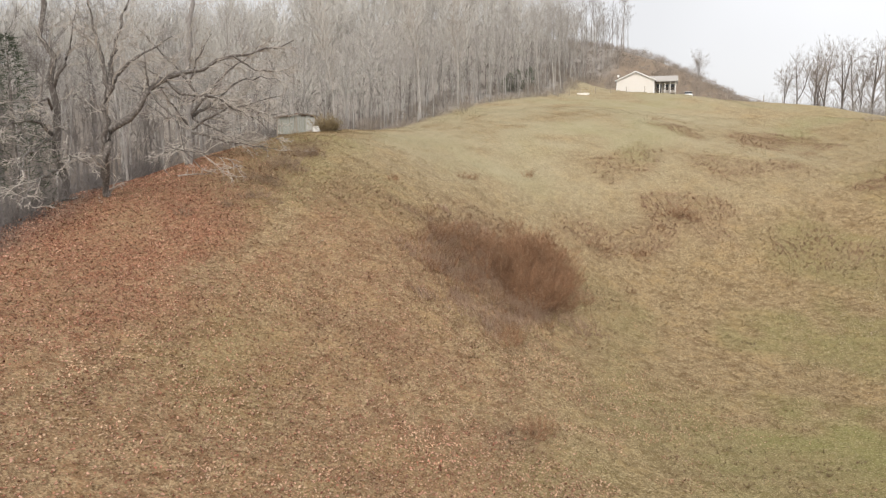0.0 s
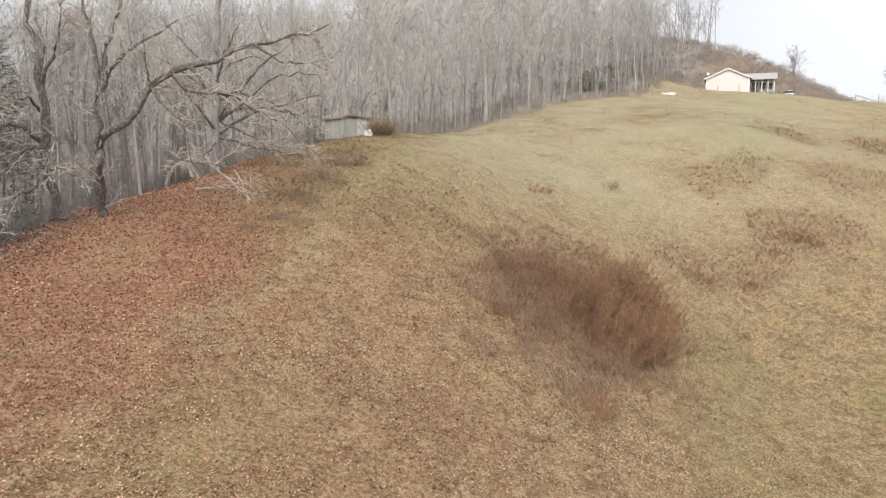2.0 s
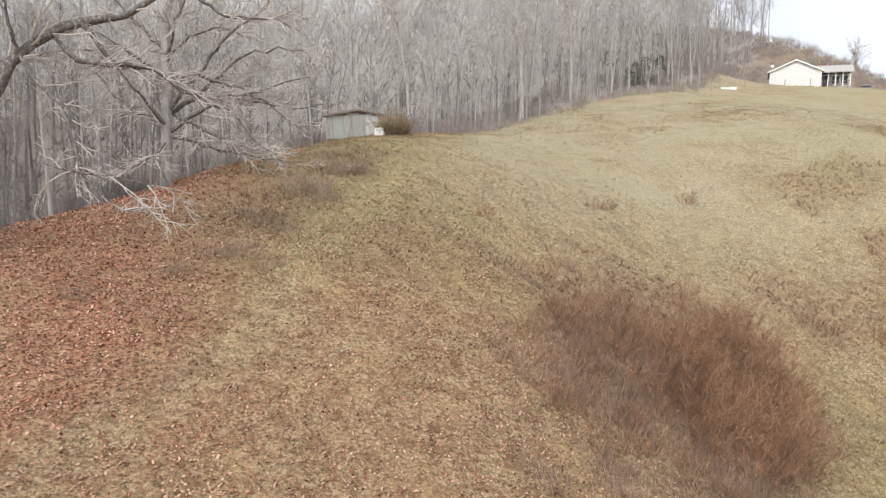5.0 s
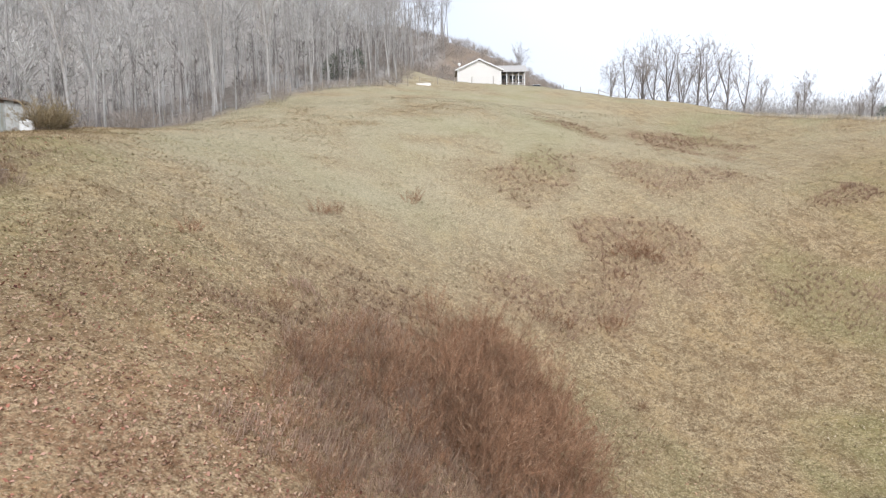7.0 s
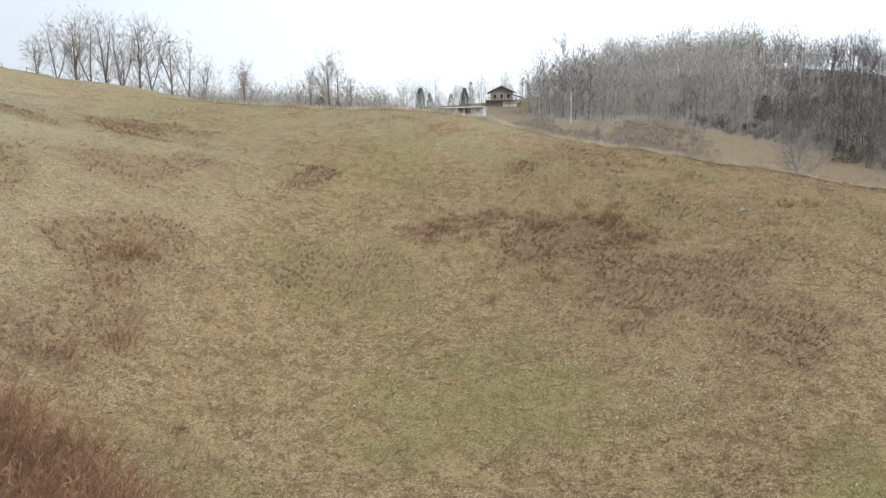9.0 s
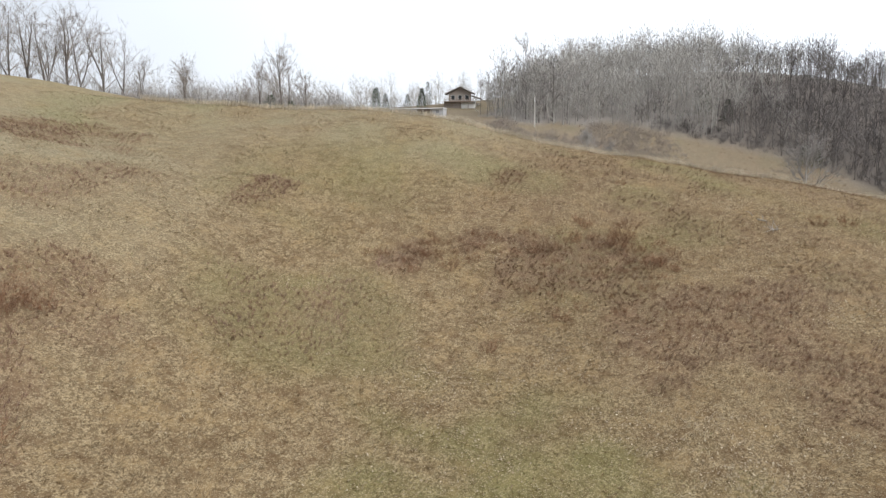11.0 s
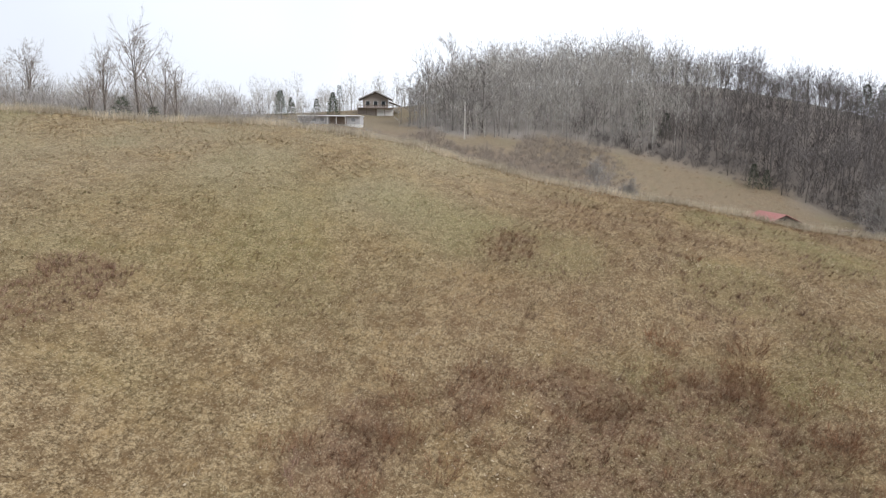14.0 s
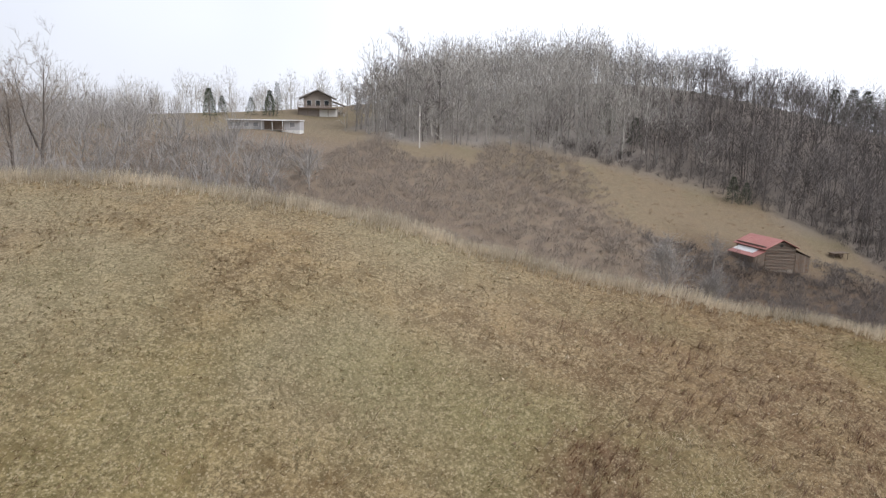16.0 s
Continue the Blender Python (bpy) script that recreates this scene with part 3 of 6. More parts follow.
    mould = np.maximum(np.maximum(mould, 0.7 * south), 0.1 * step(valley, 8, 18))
    # the far woods' southern floor stays darker, where the painted haze thins
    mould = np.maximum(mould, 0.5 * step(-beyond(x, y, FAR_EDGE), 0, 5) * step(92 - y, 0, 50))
    return litter, green * (1 - brow), weeds * (1 - litter * 0.6), np.maximum(woods, 0.85 * hollow), mould, mown


def axis_steps(lo, hi, near_lo, near_hi, fine):
    inner = list(np.arange(near_lo, near_hi + 0.01, fine))
    up, s = [near_hi], fine
    while up[-1] < hi:
        s *= 1.12
        up.append(up[-1] + s)
    down, s = [near_lo], fine
    while down[-1] > lo:
        s *= 1.12
        down.append(down[-1] - s)
    return np.array(down[:0:-1] + inner + up[1:])


def build_ground():
    gx, gy = axis_steps(-2500, 2500, -40, 115, 0.8), axis_steps(-2500, 2500, 15, 150, 0.8)
    x, y = [a.ravel() for a in np.meshgrid(gx, gy, indexing="ij")]
    z = height(x, y)
    nx, ny = len(gx), len(gy)
    i = (np.arange(nx - 1)[:, None] * ny + np.arange(ny - 1)[None]).ravel()
    me = mesh_of("ground", np.stack([x, y, z], 1), np.stack([i, i + ny, i + ny + 1, i + 1], 1), GROUND, True)
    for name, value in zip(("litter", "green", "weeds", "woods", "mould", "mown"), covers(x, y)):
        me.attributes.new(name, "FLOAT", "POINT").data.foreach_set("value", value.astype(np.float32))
    tagged(new("ground", me), "rolling winter pasture of straw and green grass with leaf litter", "ground", kind="structure")


build_ground()


# ---------------------------------------------------------------- trees
class Slivers:
    """Collects fine twigs, each a long thin sliver."""

    def __init__(self):
        self.v = []

    def add(self, rng, roots, ways, longs, width):
        side = np.cross(ways, rng.normal(size=ways.shape))
        side /= np.linalg.norm(side, axis=1, keepdims=True) + 1e-9
        tips = roots + ways * longs[:, None]
        self.v.append(np.stack([roots - side * width, roots + side * width, tips], 1).reshape(-1, 3))


def spray(rng, sliv, line, count, long, width, angle=0.75, lo=0.15):
    """Fine twigs all along a limb."""
    q = rng.uniform(lo, 1, count) * (len(line) - 1)
    i = np.minimum(q.astype(int), len(line) - 2)
    seg = line[i + 1] - line[i]
    root = line[i] + seg * (q - i)[:, None]
    way = seg / (np.linalg.norm(seg, axis=1, keepdims=True) + 1e-9)
    out = np.cross(way, rng.normal(size=way.shape))
    out /= np.linalg.norm(out, axis=1, keepdims=True) + 1e-9
    a = angle * rng.uniform(0.5, 1.3, count)[:, None]
    way = way * np.cos(a) + out * np.sin(a) + np.array([0, 0, 0.15])
    way /= np.linalg.norm(way, axis=1, keepdims=True)
    sliv.add(rng, root, way, long * rng.uniform(0.4, 1.2, count), width)


def forest_tree(seed, tall, thick, clear, boughs, twigs, spread=0.7, reach=0.26, fork=0.0, fine=True, rough=0.03):
    """A bare woodland tree: the trunk's tubes and the crown's tubes."""
    rng = np.random.default_rng(seed)
    trunk, crown, sliv = Tubes(), Tubes(), Slivers()
    stems = [wander(rng, (0, 0, -0.4), (0, 0, 1), tall, 9 if fine else 5, 0.035 if fine else 0.05, 0.02)]
    if fork:
        base = stems[0][int(3 + 2 * fork)]
        stems.append(wander(rng, base, (rng.normal(0, 0.3), rng.normal(0, 0.3), 1), tall * 0.6, 7, 0.06, 0.05))
    for s, stem in enumerate(stems):
        r = thick * (1 if s == 0 else 0.6) * (1 - np.linspace(0, 1, len(stem)) ** 1.1 * 0.93)
        if s == 0:
            r[0] *= 1.5
        trunk.add(stem, r, 6 if fine else 3)
        for _ in range(boughs if s == 0 else boughs // 2):
            h = rng.uniform(clear, 0.97) if s == 0 else rng.uniform(0.25, 0.97)
            k = h * (len(stem) - 1)
            i = min(int(k), len(stem) - 2)
            p = stem[i] + (stem[i + 1] - stem[i]) * (k - i)
            long = tall * reach * (1.25 - 0.8 * h) * rng.uniform(0.6, 1.3)
            limb = wander(rng, p, side_way(rng, unit(stem[i + 1] - stem[i]), spread * rng.uniform(0.7, 1.3)), long, 4 if fine else 2, 0.13, 0.07)
            lr = max(0.018, thick * 0.28 * (1.2 - h)) * np.linspace(1, 0.25, len(limb))
            crown.add(limb, lr, 4 if fine else 3)
            if not fine:
                spray(rng, sliv, limb, twigs, long * 0.6, rough)
                continue
            for _ in range(twigs):
                q = rng.uniform(0.2, 1) * (len(limb) - 1)
                j = min(int(q), len(limb) - 2)
                p2 = limb[j] + (limb[j + 1] - limb[j]) * (q - j)
                tw = wander(rng, p2, side_way(rng, unit(limb[j + 1] - limb[j]), 0.7), long * rng.uniform(0.25, 0.55), 2, 0.16, 0.06)
                crown.add(tw, np.linspace(0.016, 0.006, len(tw)), 3)
                spray(rng, sliv, tw, 8, long * 0.32, 0.014)
        if not fine:
            spray(rng, sliv, stem, twigs * 2, tall * 0.09, rough, 0.6, clear * 0.5)
    crown.take(sliv)
    return trunk, crown


def tree_kind(name, category, bark, twig, **how):
    """Meshes for one kind of tree, to be shared by all trees of that kind."""
    trunk, crown = forest_tree(**how)
    return trunk.mesh("trunk", bark), crown.mesh("crown", twig, False)


def plant(kind, x, y, scale, turn, label, group, name="bare_tree", sink=0.25, lean=0.0):
    z = ground_at(x, y) - sink
    t = thing(name, pose(x, y, z, lean, 0, turn) @ Matrix.Scale(scale, 4), label, "tree", group)
    part("trunk", kind[0], None, t)
    part("crown", kind[1], None, t)
    return t


TALL = [tree_kind("tall", "tree", b, TWIG, seed=20 + i, tall=t, thick=th, clear=c, boughs=bo, twigs=4, spread=0.75, reach=0.2, fork=f)
        for i, (b, t, th, c, bo, f) in enumerate([(BARK, 19, 0.15, 0.45, 20, 0), (BARK_PALE, 17, 0.12, 0.4, 18, 0.6), (BARK, 20, 0.17, 0.5, 20, 0), (BARK_PALE, 15, 0.09, 0.35, 18, 0), (BARK, 18, 0.14, 0.42, 18, 0.8)])]
def plain_kind(bark, twig, **how):
    trunk, crown = forest_tree(fine=False, **how)
    return trunk.mesh("trunk", bark), crown.mesh("crown", twig, False)


RIM = [plain_kind(BARK, TWIG, seed=130 + i, tall=t, thick=0.19, clear=0.3, boughs=13, twigs=17, spread=0.75, reach=0.24, rough=0.05) for i, t in enumerate((18, 16, 20))]
RIM_DARK = [plain_kind(BARK_DARK, NEARWOOD, seed=134 + i, tall=t, thick=0.17, clear=0.3, boughs=13, twigs=17, spread=0.75, reach=0.24, rough=0.05) for i, t in enumerate((16, 14, 18))]
BIRCH = tree_kind("birch", "tree", BARK_PALE, TWIG_PALE, seed=31, tall=20, thick=0.2, clear=0.3, boughs=22, twigs=5, spread=0.5, reach=0.24, fork=0.7)
WIDE = [tree_kind("wide", "tree", BARK_DARK, TWIG_BROWN, seed=40 + i, tall=t, thick=th, clear=0.2, boughs=26, twigs=4, spread=0.62, reach=0.36, fork=f)
        for i, (t, th, f) in enumerate([(15, 0.3, 0.5), (17, 0.28, 0.3), (13, 0.22, 0.7), (11, 0.2, 0.4)])]


WIDE_PALE = tree_kind("wide", "tree", BARK_PALE, TWIG, seed=43, tall=11, thick=0.2, clear=0.18, boughs=28, twigs=6, spread=0.85, reach=0.42, fork=0.4)
BUSHY = tree_kind("bushy", "tree", BARK, TWIG, seed=48, tall=7, thick=0.13, clear=0.08, boughs=34, twigs=7, spread=0.6, reach=0.5, fork=0.3)


def evergreen_kind(seed, tall, wide, thick, needle=0.022, dense=15):
    """A conifer: a trunk and drooping branches thick with needles."""
    rng = np.random.default_rng(seed)
    trunk, sl = Tubes(), Slivers()
    trunk.add([(0, 0, -0.3), (0, 0, tall * 0.5), (0, 0, tall)], [thick, thick * 0.6, 0.01], 6)
    n = int(tall * dense * 12)
    a, h = rng.uniform(0, 2 * math.pi, n), rng.uniform(0.03, 1, n) ** 0.85
    ragged = 1 + 0.22 * np.sin(a * 3 + h * 17 + seed) + 0.18 * np.sin(a * 5 - h * 31)
    r = wide * (1.03 - h) ** 0.7 * ragged * np.sqrt(rng.uniform(0.05, 1, n))
    root = np.stack([np.cos(a) * r, np.sin(a) * r, tall * h - 0.12 * r], 1)
    way = np.stack([np.cos(a), np.sin(a), np.full(n, 0.15)], 1) + rng.normal(0, 0.45, (n, 3))
    way /= np.linalg.norm(way, axis=1, keepdims=True)
    sl.add(rng, root, way, rng.uniform(0.3, 0.75, n) * (1 if needle < 0.03 else 1.5), needle)
    v = np.concatenate(sl.v)
    return trunk.mesh("trunk", BARK_DARK), mesh_of("foliage", v, np.arange(len(v)).reshape(-1, 3), NEEDLE)


FIRS = [evergreen_kind(51, 7, 2.0, 0.12), evergreen_kind(52, 10, 2.3, 0.16), evergreen_kind(53, 4, 1.6, 0.08), evergreen_kind(54, 11, 3.4, 0.2, 0.1, 7)]


def plant_fir(kind, x, y, scale, turn, label, group="evergreens"):
    t = thing("evergreen_tree", pose(x, y, ground_at(x, y) - 0.1, 0, 0, turn) @ Matrix.Scale(scale, 4), label, "tree", group)
    part("trunk", kind[0], None, t)
    part("foliage", kind[1], None, t)


def scatter(rng, x0, x1, y0, y1, gap):
    """Jittered places over a rectangle of the plan."""
    out = []
    for x in np.arange(x0, x1, gap):
        for y in np.arange(y0, y1, gap):
            out.append((x + rng.uniform(0, gap), y + rng.uniform(0, gap)))
    return np.array(out)


def along(line, gap):
    """Evenly spaced places on a polyline."""
    out, left = [], 0.0
    for (ax, ay), (bx, by) in zip(line, line[1:]):
        long = math.hypot(bx - ax, by - ay)
        s = left
        while s < long:
            out.append((ax + (bx - ax) * s / long, ay + (by - ay) * s / long))
            s += gap
        left = s - long
    return out


def joined(name, kinds, places, material, rng, lo, hi, sink=0.3):
    """Many copies of simple trees in one mesh."""
    v, quads, tris, n = [], [], [], 0
    for (x, y), z in zip(places, height(places[:, 0], places[:, 1])):
        kv, kq, kt = kinds[rng.integers(len(kinds))]
        a, s = rng.uniform(0, 2 * math.pi), rng.uniform(lo, hi)
        c, d = math.cos(a) * s, math.sin(a) * s
        v.append(np.stack([kv[:, 0] * c - kv[:, 1] * d + x, kv[:, 0] * d + kv[:, 1] * c + y, kv[:, 2] * s + z - sink], 1))
        quads.append(kq + n)
        tris.append(kt + n)
        n += len(kv)
    return new(name, mesh_of(name, np.concatenate(v), [np.concatenate(quads), np.concatenate(tris)], material))


def simple_kind(**how):
    trunk, crown = forest_tree(fine=False, **how)
    v = np.concatenate(trunk.v + crown.v)
    return v, np.concatenate(trunk.f + [g + trunk.n for g in crown.f]), np.concatenate([g + trunk.n for g in crown.t])


def crown_kind(seed, tall, wide, twigs, width, clear=0.25):
    """A bare tree seen from far off: trunk, rising limbs and a rounded head of twigs, for joining."""
    rng = np.random.default_rng(seed)
    st, sl = Tubes(), Slivers()
    st.add(wander(rng, (0, 0, -0.5), (0, 0, 1), tall * 0.8, 3, 0.05), tall * 0.0105 * np.array((1, 0.8, 0.5, 0.15)), 3)
    for _ in range(6):
        a = rng.uniform(0, 2 * math.pi)
        st.add(wander(rng, (0, 0, tall * rng.uniform(clear, 0.55)), (math.cos(a) * 0.55, math.sin(a) * 0.55, 1), tall * rng.uniform(0.3, 0.45), 2, 0.14), (0.09, 0.06, 0.02), 3)
    p = rng.normal(size=(twigs, 3))
    p *= (rng.uniform(0, 1, twigs) ** 0.4 / np.linalg.norm(p, axis=1))[:, None]
    half = (1 - clear) * 0.5
    lump = 1 + 0.25 * np.sin(3 * np.arctan2(p[:, 1], p[:, 0]) + seed)
    root = np.stack([p[:, 0] * wide * 0.5 * lump, p[:, 1] * wide * 0.5 * lump, tall * (clear + half + p[:, 2] * half * 0.92)], 1)
    way = p * (0.8, 0.8, 0.5) + (0, 0, 0.75) + rng.normal(0, 0.35, (twigs, 3))
    way /= np.linalg.norm(way, axis=1, keepdims=True)
    sl.add(rng, root, way, rng.uniform(0.8, 2.3, twigs), width)
    st.take(sl)
    return np.concatenate(st.v), np.concatenate(st.f), np.concatenate(st.t)


WOOD_KINDS = [crown_kind(160 + i, t, w, 165, 0.058, c) for i, (t, w, c) in enumerate([(18, 7.5, 0.3), (16, 7, 0.22), (20, 7, 0.35), (14, 6, 0.15), (17, 8.5, 0.28), (9, 5, 0.08)])]


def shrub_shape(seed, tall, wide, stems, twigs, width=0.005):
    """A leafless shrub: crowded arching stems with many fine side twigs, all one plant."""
    rng = np.random.default_rng(seed)
    st, sl = Tubes(), Slivers()
    for _ in range(stems):
        a, r = rng.uniform(0, 2 * math.pi), wide * 0.5 * math.sqrt(rng.uniform())
        p = (math.cos(a) * r * 0.75, math.sin(a) * r * 0.75, -0.05)
        way = (math.cos(a) * r * 1.7 / wide + rng.normal(0, 0.3), math.sin(a) * r * 1.7 / wide + rng.normal(0, 0.3), 1)
        long = tall * rng.uniform(0.45, 1.1) * (1.05 - 0.45 * (2 * r / wide) ** 2)
        line = wander(rng, p, way, long, 3, 0.14, 0.02)
        st.add(line, np.linspace(0.008, 0.003, 4), 3)
        spray(rng, sl, line, twigs, long * 0.28, width, 0.85, 0.2)
    st.take(sl)
    return st


def shrub_kind(seed, tall, wide, stems, twigs, mat, width=0.005):
    return shrub_shape(seed, tall, wide, stems, twigs, width).mesh("shrub", mat, False)


def shrub_arrays(seed, tall, wide, stems, twigs, width):
    st = shrub_shape(seed, tall, wide, stems, twigs, width)
    return np.concatenate(st.v), np.concatenate(st.f), np.concatenate(st.t)


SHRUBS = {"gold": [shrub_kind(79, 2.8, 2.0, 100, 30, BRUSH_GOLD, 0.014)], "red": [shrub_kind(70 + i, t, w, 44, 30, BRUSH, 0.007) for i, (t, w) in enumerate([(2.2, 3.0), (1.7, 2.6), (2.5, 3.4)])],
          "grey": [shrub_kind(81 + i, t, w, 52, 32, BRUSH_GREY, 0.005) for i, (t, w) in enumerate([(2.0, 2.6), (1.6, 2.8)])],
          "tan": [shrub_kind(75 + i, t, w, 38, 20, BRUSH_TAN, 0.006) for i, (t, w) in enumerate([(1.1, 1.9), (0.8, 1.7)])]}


def plant_shrub(kind, x, y, scale, turn, label, group, lean=0.0):
    t = new("shrub", kind)
    t.matrix_basis = pose(x, y, ground_at(x, y) - 0.05, lean, 0, turn) @ Matrix.Scale(scale, 4)
    tagged(t, label, "shrub", group)


def dome_kind(seed, tall, wide, count, width, stems=5):
    """A rounded low bush of fine twigs, for joining."""
    rng = np.random.default_rng(seed)
    st, sl = Tubes(), Slivers()
    for _ in range(stems):
        st.add(wander(rng, (0, 0, -0.1), rng.normal(0, 0.5, 3) + (0, 0, 1.2), tall * 0.8, 2, 0.1), (0.02, 0.014, 0.006), 3)
    a, r = rng.uniform(0, 2 * math.pi, count), np.sqrt(rng.uniform(0, 1, count)) * wide * 0.5
    root = np.stack([np.cos(a) * r * 0.7, np.sin(a) * r * 0.7, rng.uniform(0, 0.6, count) * tall * (1 - (r / wide) ** 2)], 1)
    way = np.stack([np.cos(a) * r / wide, np.sin(a) * r / wide, np.full(count, 0.7)], 1) + rng.normal(0, 0.3, (count, 3))
    way /= np.linalg.norm(way, axis=1, keepdims=True)
    sl.add(rng, root, way, tall * rng.uniform(0.25, 0.6, count), width)
    st.take(sl)
    return np.concatenate(st.v), np.concatenate(st.f), np.concatenate(st.t)


# the woods on the near hill: single trees along the edge, joined woods behind them
rng = np.random.default_rng(5)
WOOD_LABEL = "tall leafless grey woodland tree at the pasture's edge"
places = scatter(rng, -75, 62, 20, 215, 4.6)
depth = beyond(places[:, 0], places[:, 1], WOODS_EDGE)
edge = places[(depth > 1.0) & (depth < 11) & (places[:, 1] > 60)]
for x, y in edge:
    if math.hypot(x + 22.7, y - 62) < 6 or math.hypot(x + 17, y - 84) < 6:
        continue
    plant(TALL[rng.integers(5)], x, y, rng.uniform(0.6, 0.95), rng.uniform(0, 360), WOOD_LABEL, "woodland edge trees", lean=rng.normal(0, 1.5))
saplings = scatter(rng, -60, 40, 36, 170, 2.7)
depth = beyond(saplings[:, 0], saplings[:, 1], WOODS_EDGE)
saplings = saplings[(depth > 1.5) & (depth < 17)]
sap_kinds = [simple_kind(seed=110 + i, tall=t, thick=0.05, clear=0.15, boughs=9, twigs=9, spread=0.7, reach=0.24, rough=0.02) for i, t in enumerate((5, 7, 9))]
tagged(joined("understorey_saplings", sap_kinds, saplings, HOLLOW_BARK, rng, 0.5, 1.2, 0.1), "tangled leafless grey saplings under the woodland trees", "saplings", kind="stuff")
poles = scatter(rng, -22, 40, 84, 165, 1.9)
depth = beyond(poles[:, 0], poles[:, 1], WOODS_EDGE)
poles = poles[(depth > 0.6) & (depth < 9) & (lattice_noise(poles[:, 0], poles[:, 1], 6, 35) > 0.3)]
pole_kinds = [simple_kind(seed=180 + i, tall=t, thick=th, clear=0.5, boughs=7, twigs=8, spread=0.5, reach=0.16, rough=0.018) for i, (t, th) in enumerate(((9, 0.06), (12, 0.085), (7.5, 0.05), (13.5, 0.1)))]
tagged(joined("edge_poles", pole_kinds, poles, POLE_BARK, rng, 0.7, 1.2, 0.1), "crowded slender pale-barked young trees along the woods", "saplings", kind="stuff")
for x, y, s, turn in [(-3.5, 108.5, 1.05, 20), (2.5, 118.5, 0.9, 130), (-14.5, 95, 0.85, 70)]:
    plant(BIRCH, x, y, s, turn, "pale-barked leafless tree at the edge of the woods", "pale trees")
deep = scatter(rng, -100, 70, 40, 232, 4.1)
depth = beyond(deep[:, 0], deep[:, 1], WOODS_EDGE)
deep = deep[(depth > 11) | ((depth > 4) & (deep[:, 1] < 60) & (deep[:, 0] < -32))]
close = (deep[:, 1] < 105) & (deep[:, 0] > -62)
NEAR_KINDS = [simple_kind(seed=150 + i, tall=t, thick=th, clear=c, boughs=14, twigs=22, spread=0.7, reach=0.24, rough=0.016)
              for i, (t, th, c) in enumerate([(19, 0.19, 0.35), (16, 0.15, 0.3), (20, 0.21, 0.4), (12, 0.11, 0.15)])]
# these woods use the bark with shade put into its colour
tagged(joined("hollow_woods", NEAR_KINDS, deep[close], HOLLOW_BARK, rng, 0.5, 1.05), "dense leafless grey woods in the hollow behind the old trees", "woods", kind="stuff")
deep = deep[~close]
brow = (deep[:, 1] > 172) & (deep[:, 0] > 40)
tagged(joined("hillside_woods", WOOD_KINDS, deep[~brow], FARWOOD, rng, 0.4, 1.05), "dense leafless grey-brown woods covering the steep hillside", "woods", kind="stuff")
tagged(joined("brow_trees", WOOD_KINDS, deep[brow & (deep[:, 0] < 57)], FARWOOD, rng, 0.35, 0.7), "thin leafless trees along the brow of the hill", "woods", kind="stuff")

scr = scatter(rng, -42, -12, 28, 96, 1.5)
depth = beyond(scr[:, 0], scr[:, 1], WOODS_EDGE)
scr = scr[(depth > 0.8) & (depth < np.where(scr[:, 1] < 54, 13, 6)) & ((scr[:, 1] < 54) | (lattice_noise(scr[:, 0], scr[:, 1], 4, 31) > 0.35))]
tagged(joined("woodland_brush", [dome_kind(115 + i, t, 2.4, 150, 0.012) for i, t in enumerate((2.0, 2.9))], scr, NEARWOOD, rng, 0.55, 1.15, 0.05), "dark tangled leafless brush at the foot of the woods", "brush", kind="stuff")
scr = scatter(rng, -30, 34, 70, 165, 2.0)
depth = beyond(scr[:, 0], scr[:, 1], WOODS_EDGE)
scr = scr[(depth > -0.6) & (depth < 9) & (lattice_noise(scr[:, 0], scr[:, 1], 5, 33) > 0.22)]
tagged(joined("edge_brush", [dome_kind(118 + i, t, 2.6, 110, 0.02) for i, t in enumerate((1.4, 2.4))], scr, TWIG_BROWN, rng, 0.5, 1.2, 0.05), "grey-brown leafless brush along the edge of the woods", "brush", kind="stuff")
scr = scatter(rng, 22, 96, 146, 222, 2.4)
depth = beyond(scr[:, 0], scr[:, 1], WOODS_EDGE)
scr = scr[np.where(depth > 2, depth < 16, (lattice_noise(scr[:, 0], scr[:, 1], 9, 18) > 0.15) & (scr[:, 1] > np.where(scr[:, 0] < 48, 163, 180 - 0.25 * (scr[:, 0] - 40))))]
tagged(joined("slope_brush", [dome_kind(85 + i, t, 3.0, 90, 0.03) for i, t in enumerate((1.4, 2.2))], scr, TWIG_BROWN, rng, 0.6, 1.3, 0.05), "brown brush on the steep bank behind the house", "brush", kind="stuff")

under = [simple_kind(seed=140 + i, tall=t, thick=0.06, clear=0.08, boughs=6, twigs=9, spread=0.85, reach=0.4, rough=0.07) for i, t in enumerate((4.5, 6.0))]
low = scatter(rng, -90, 56, 60, 215, 5.8)
low = low[(beyond(low[:, 0], low[:, 1], WOODS_EDGE) > 9) & ((low[:, 1] > 105) | (low[:, 0] < -60))]
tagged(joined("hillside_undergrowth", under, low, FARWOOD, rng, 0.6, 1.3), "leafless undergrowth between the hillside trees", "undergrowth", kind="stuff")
low = scatter(rng, 150, 340, -90, 150, 6.0)
depth = -beyond(low[:, 0], low[:, 1], FAR_EDGE)
low = low[(depth > 0) & (depth < 75)]
# share of haze-paled bark drops southward, like haze thinning over the undergrowth
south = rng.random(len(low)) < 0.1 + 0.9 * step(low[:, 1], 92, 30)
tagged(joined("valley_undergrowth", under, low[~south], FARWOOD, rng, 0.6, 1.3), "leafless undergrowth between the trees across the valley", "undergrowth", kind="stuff")
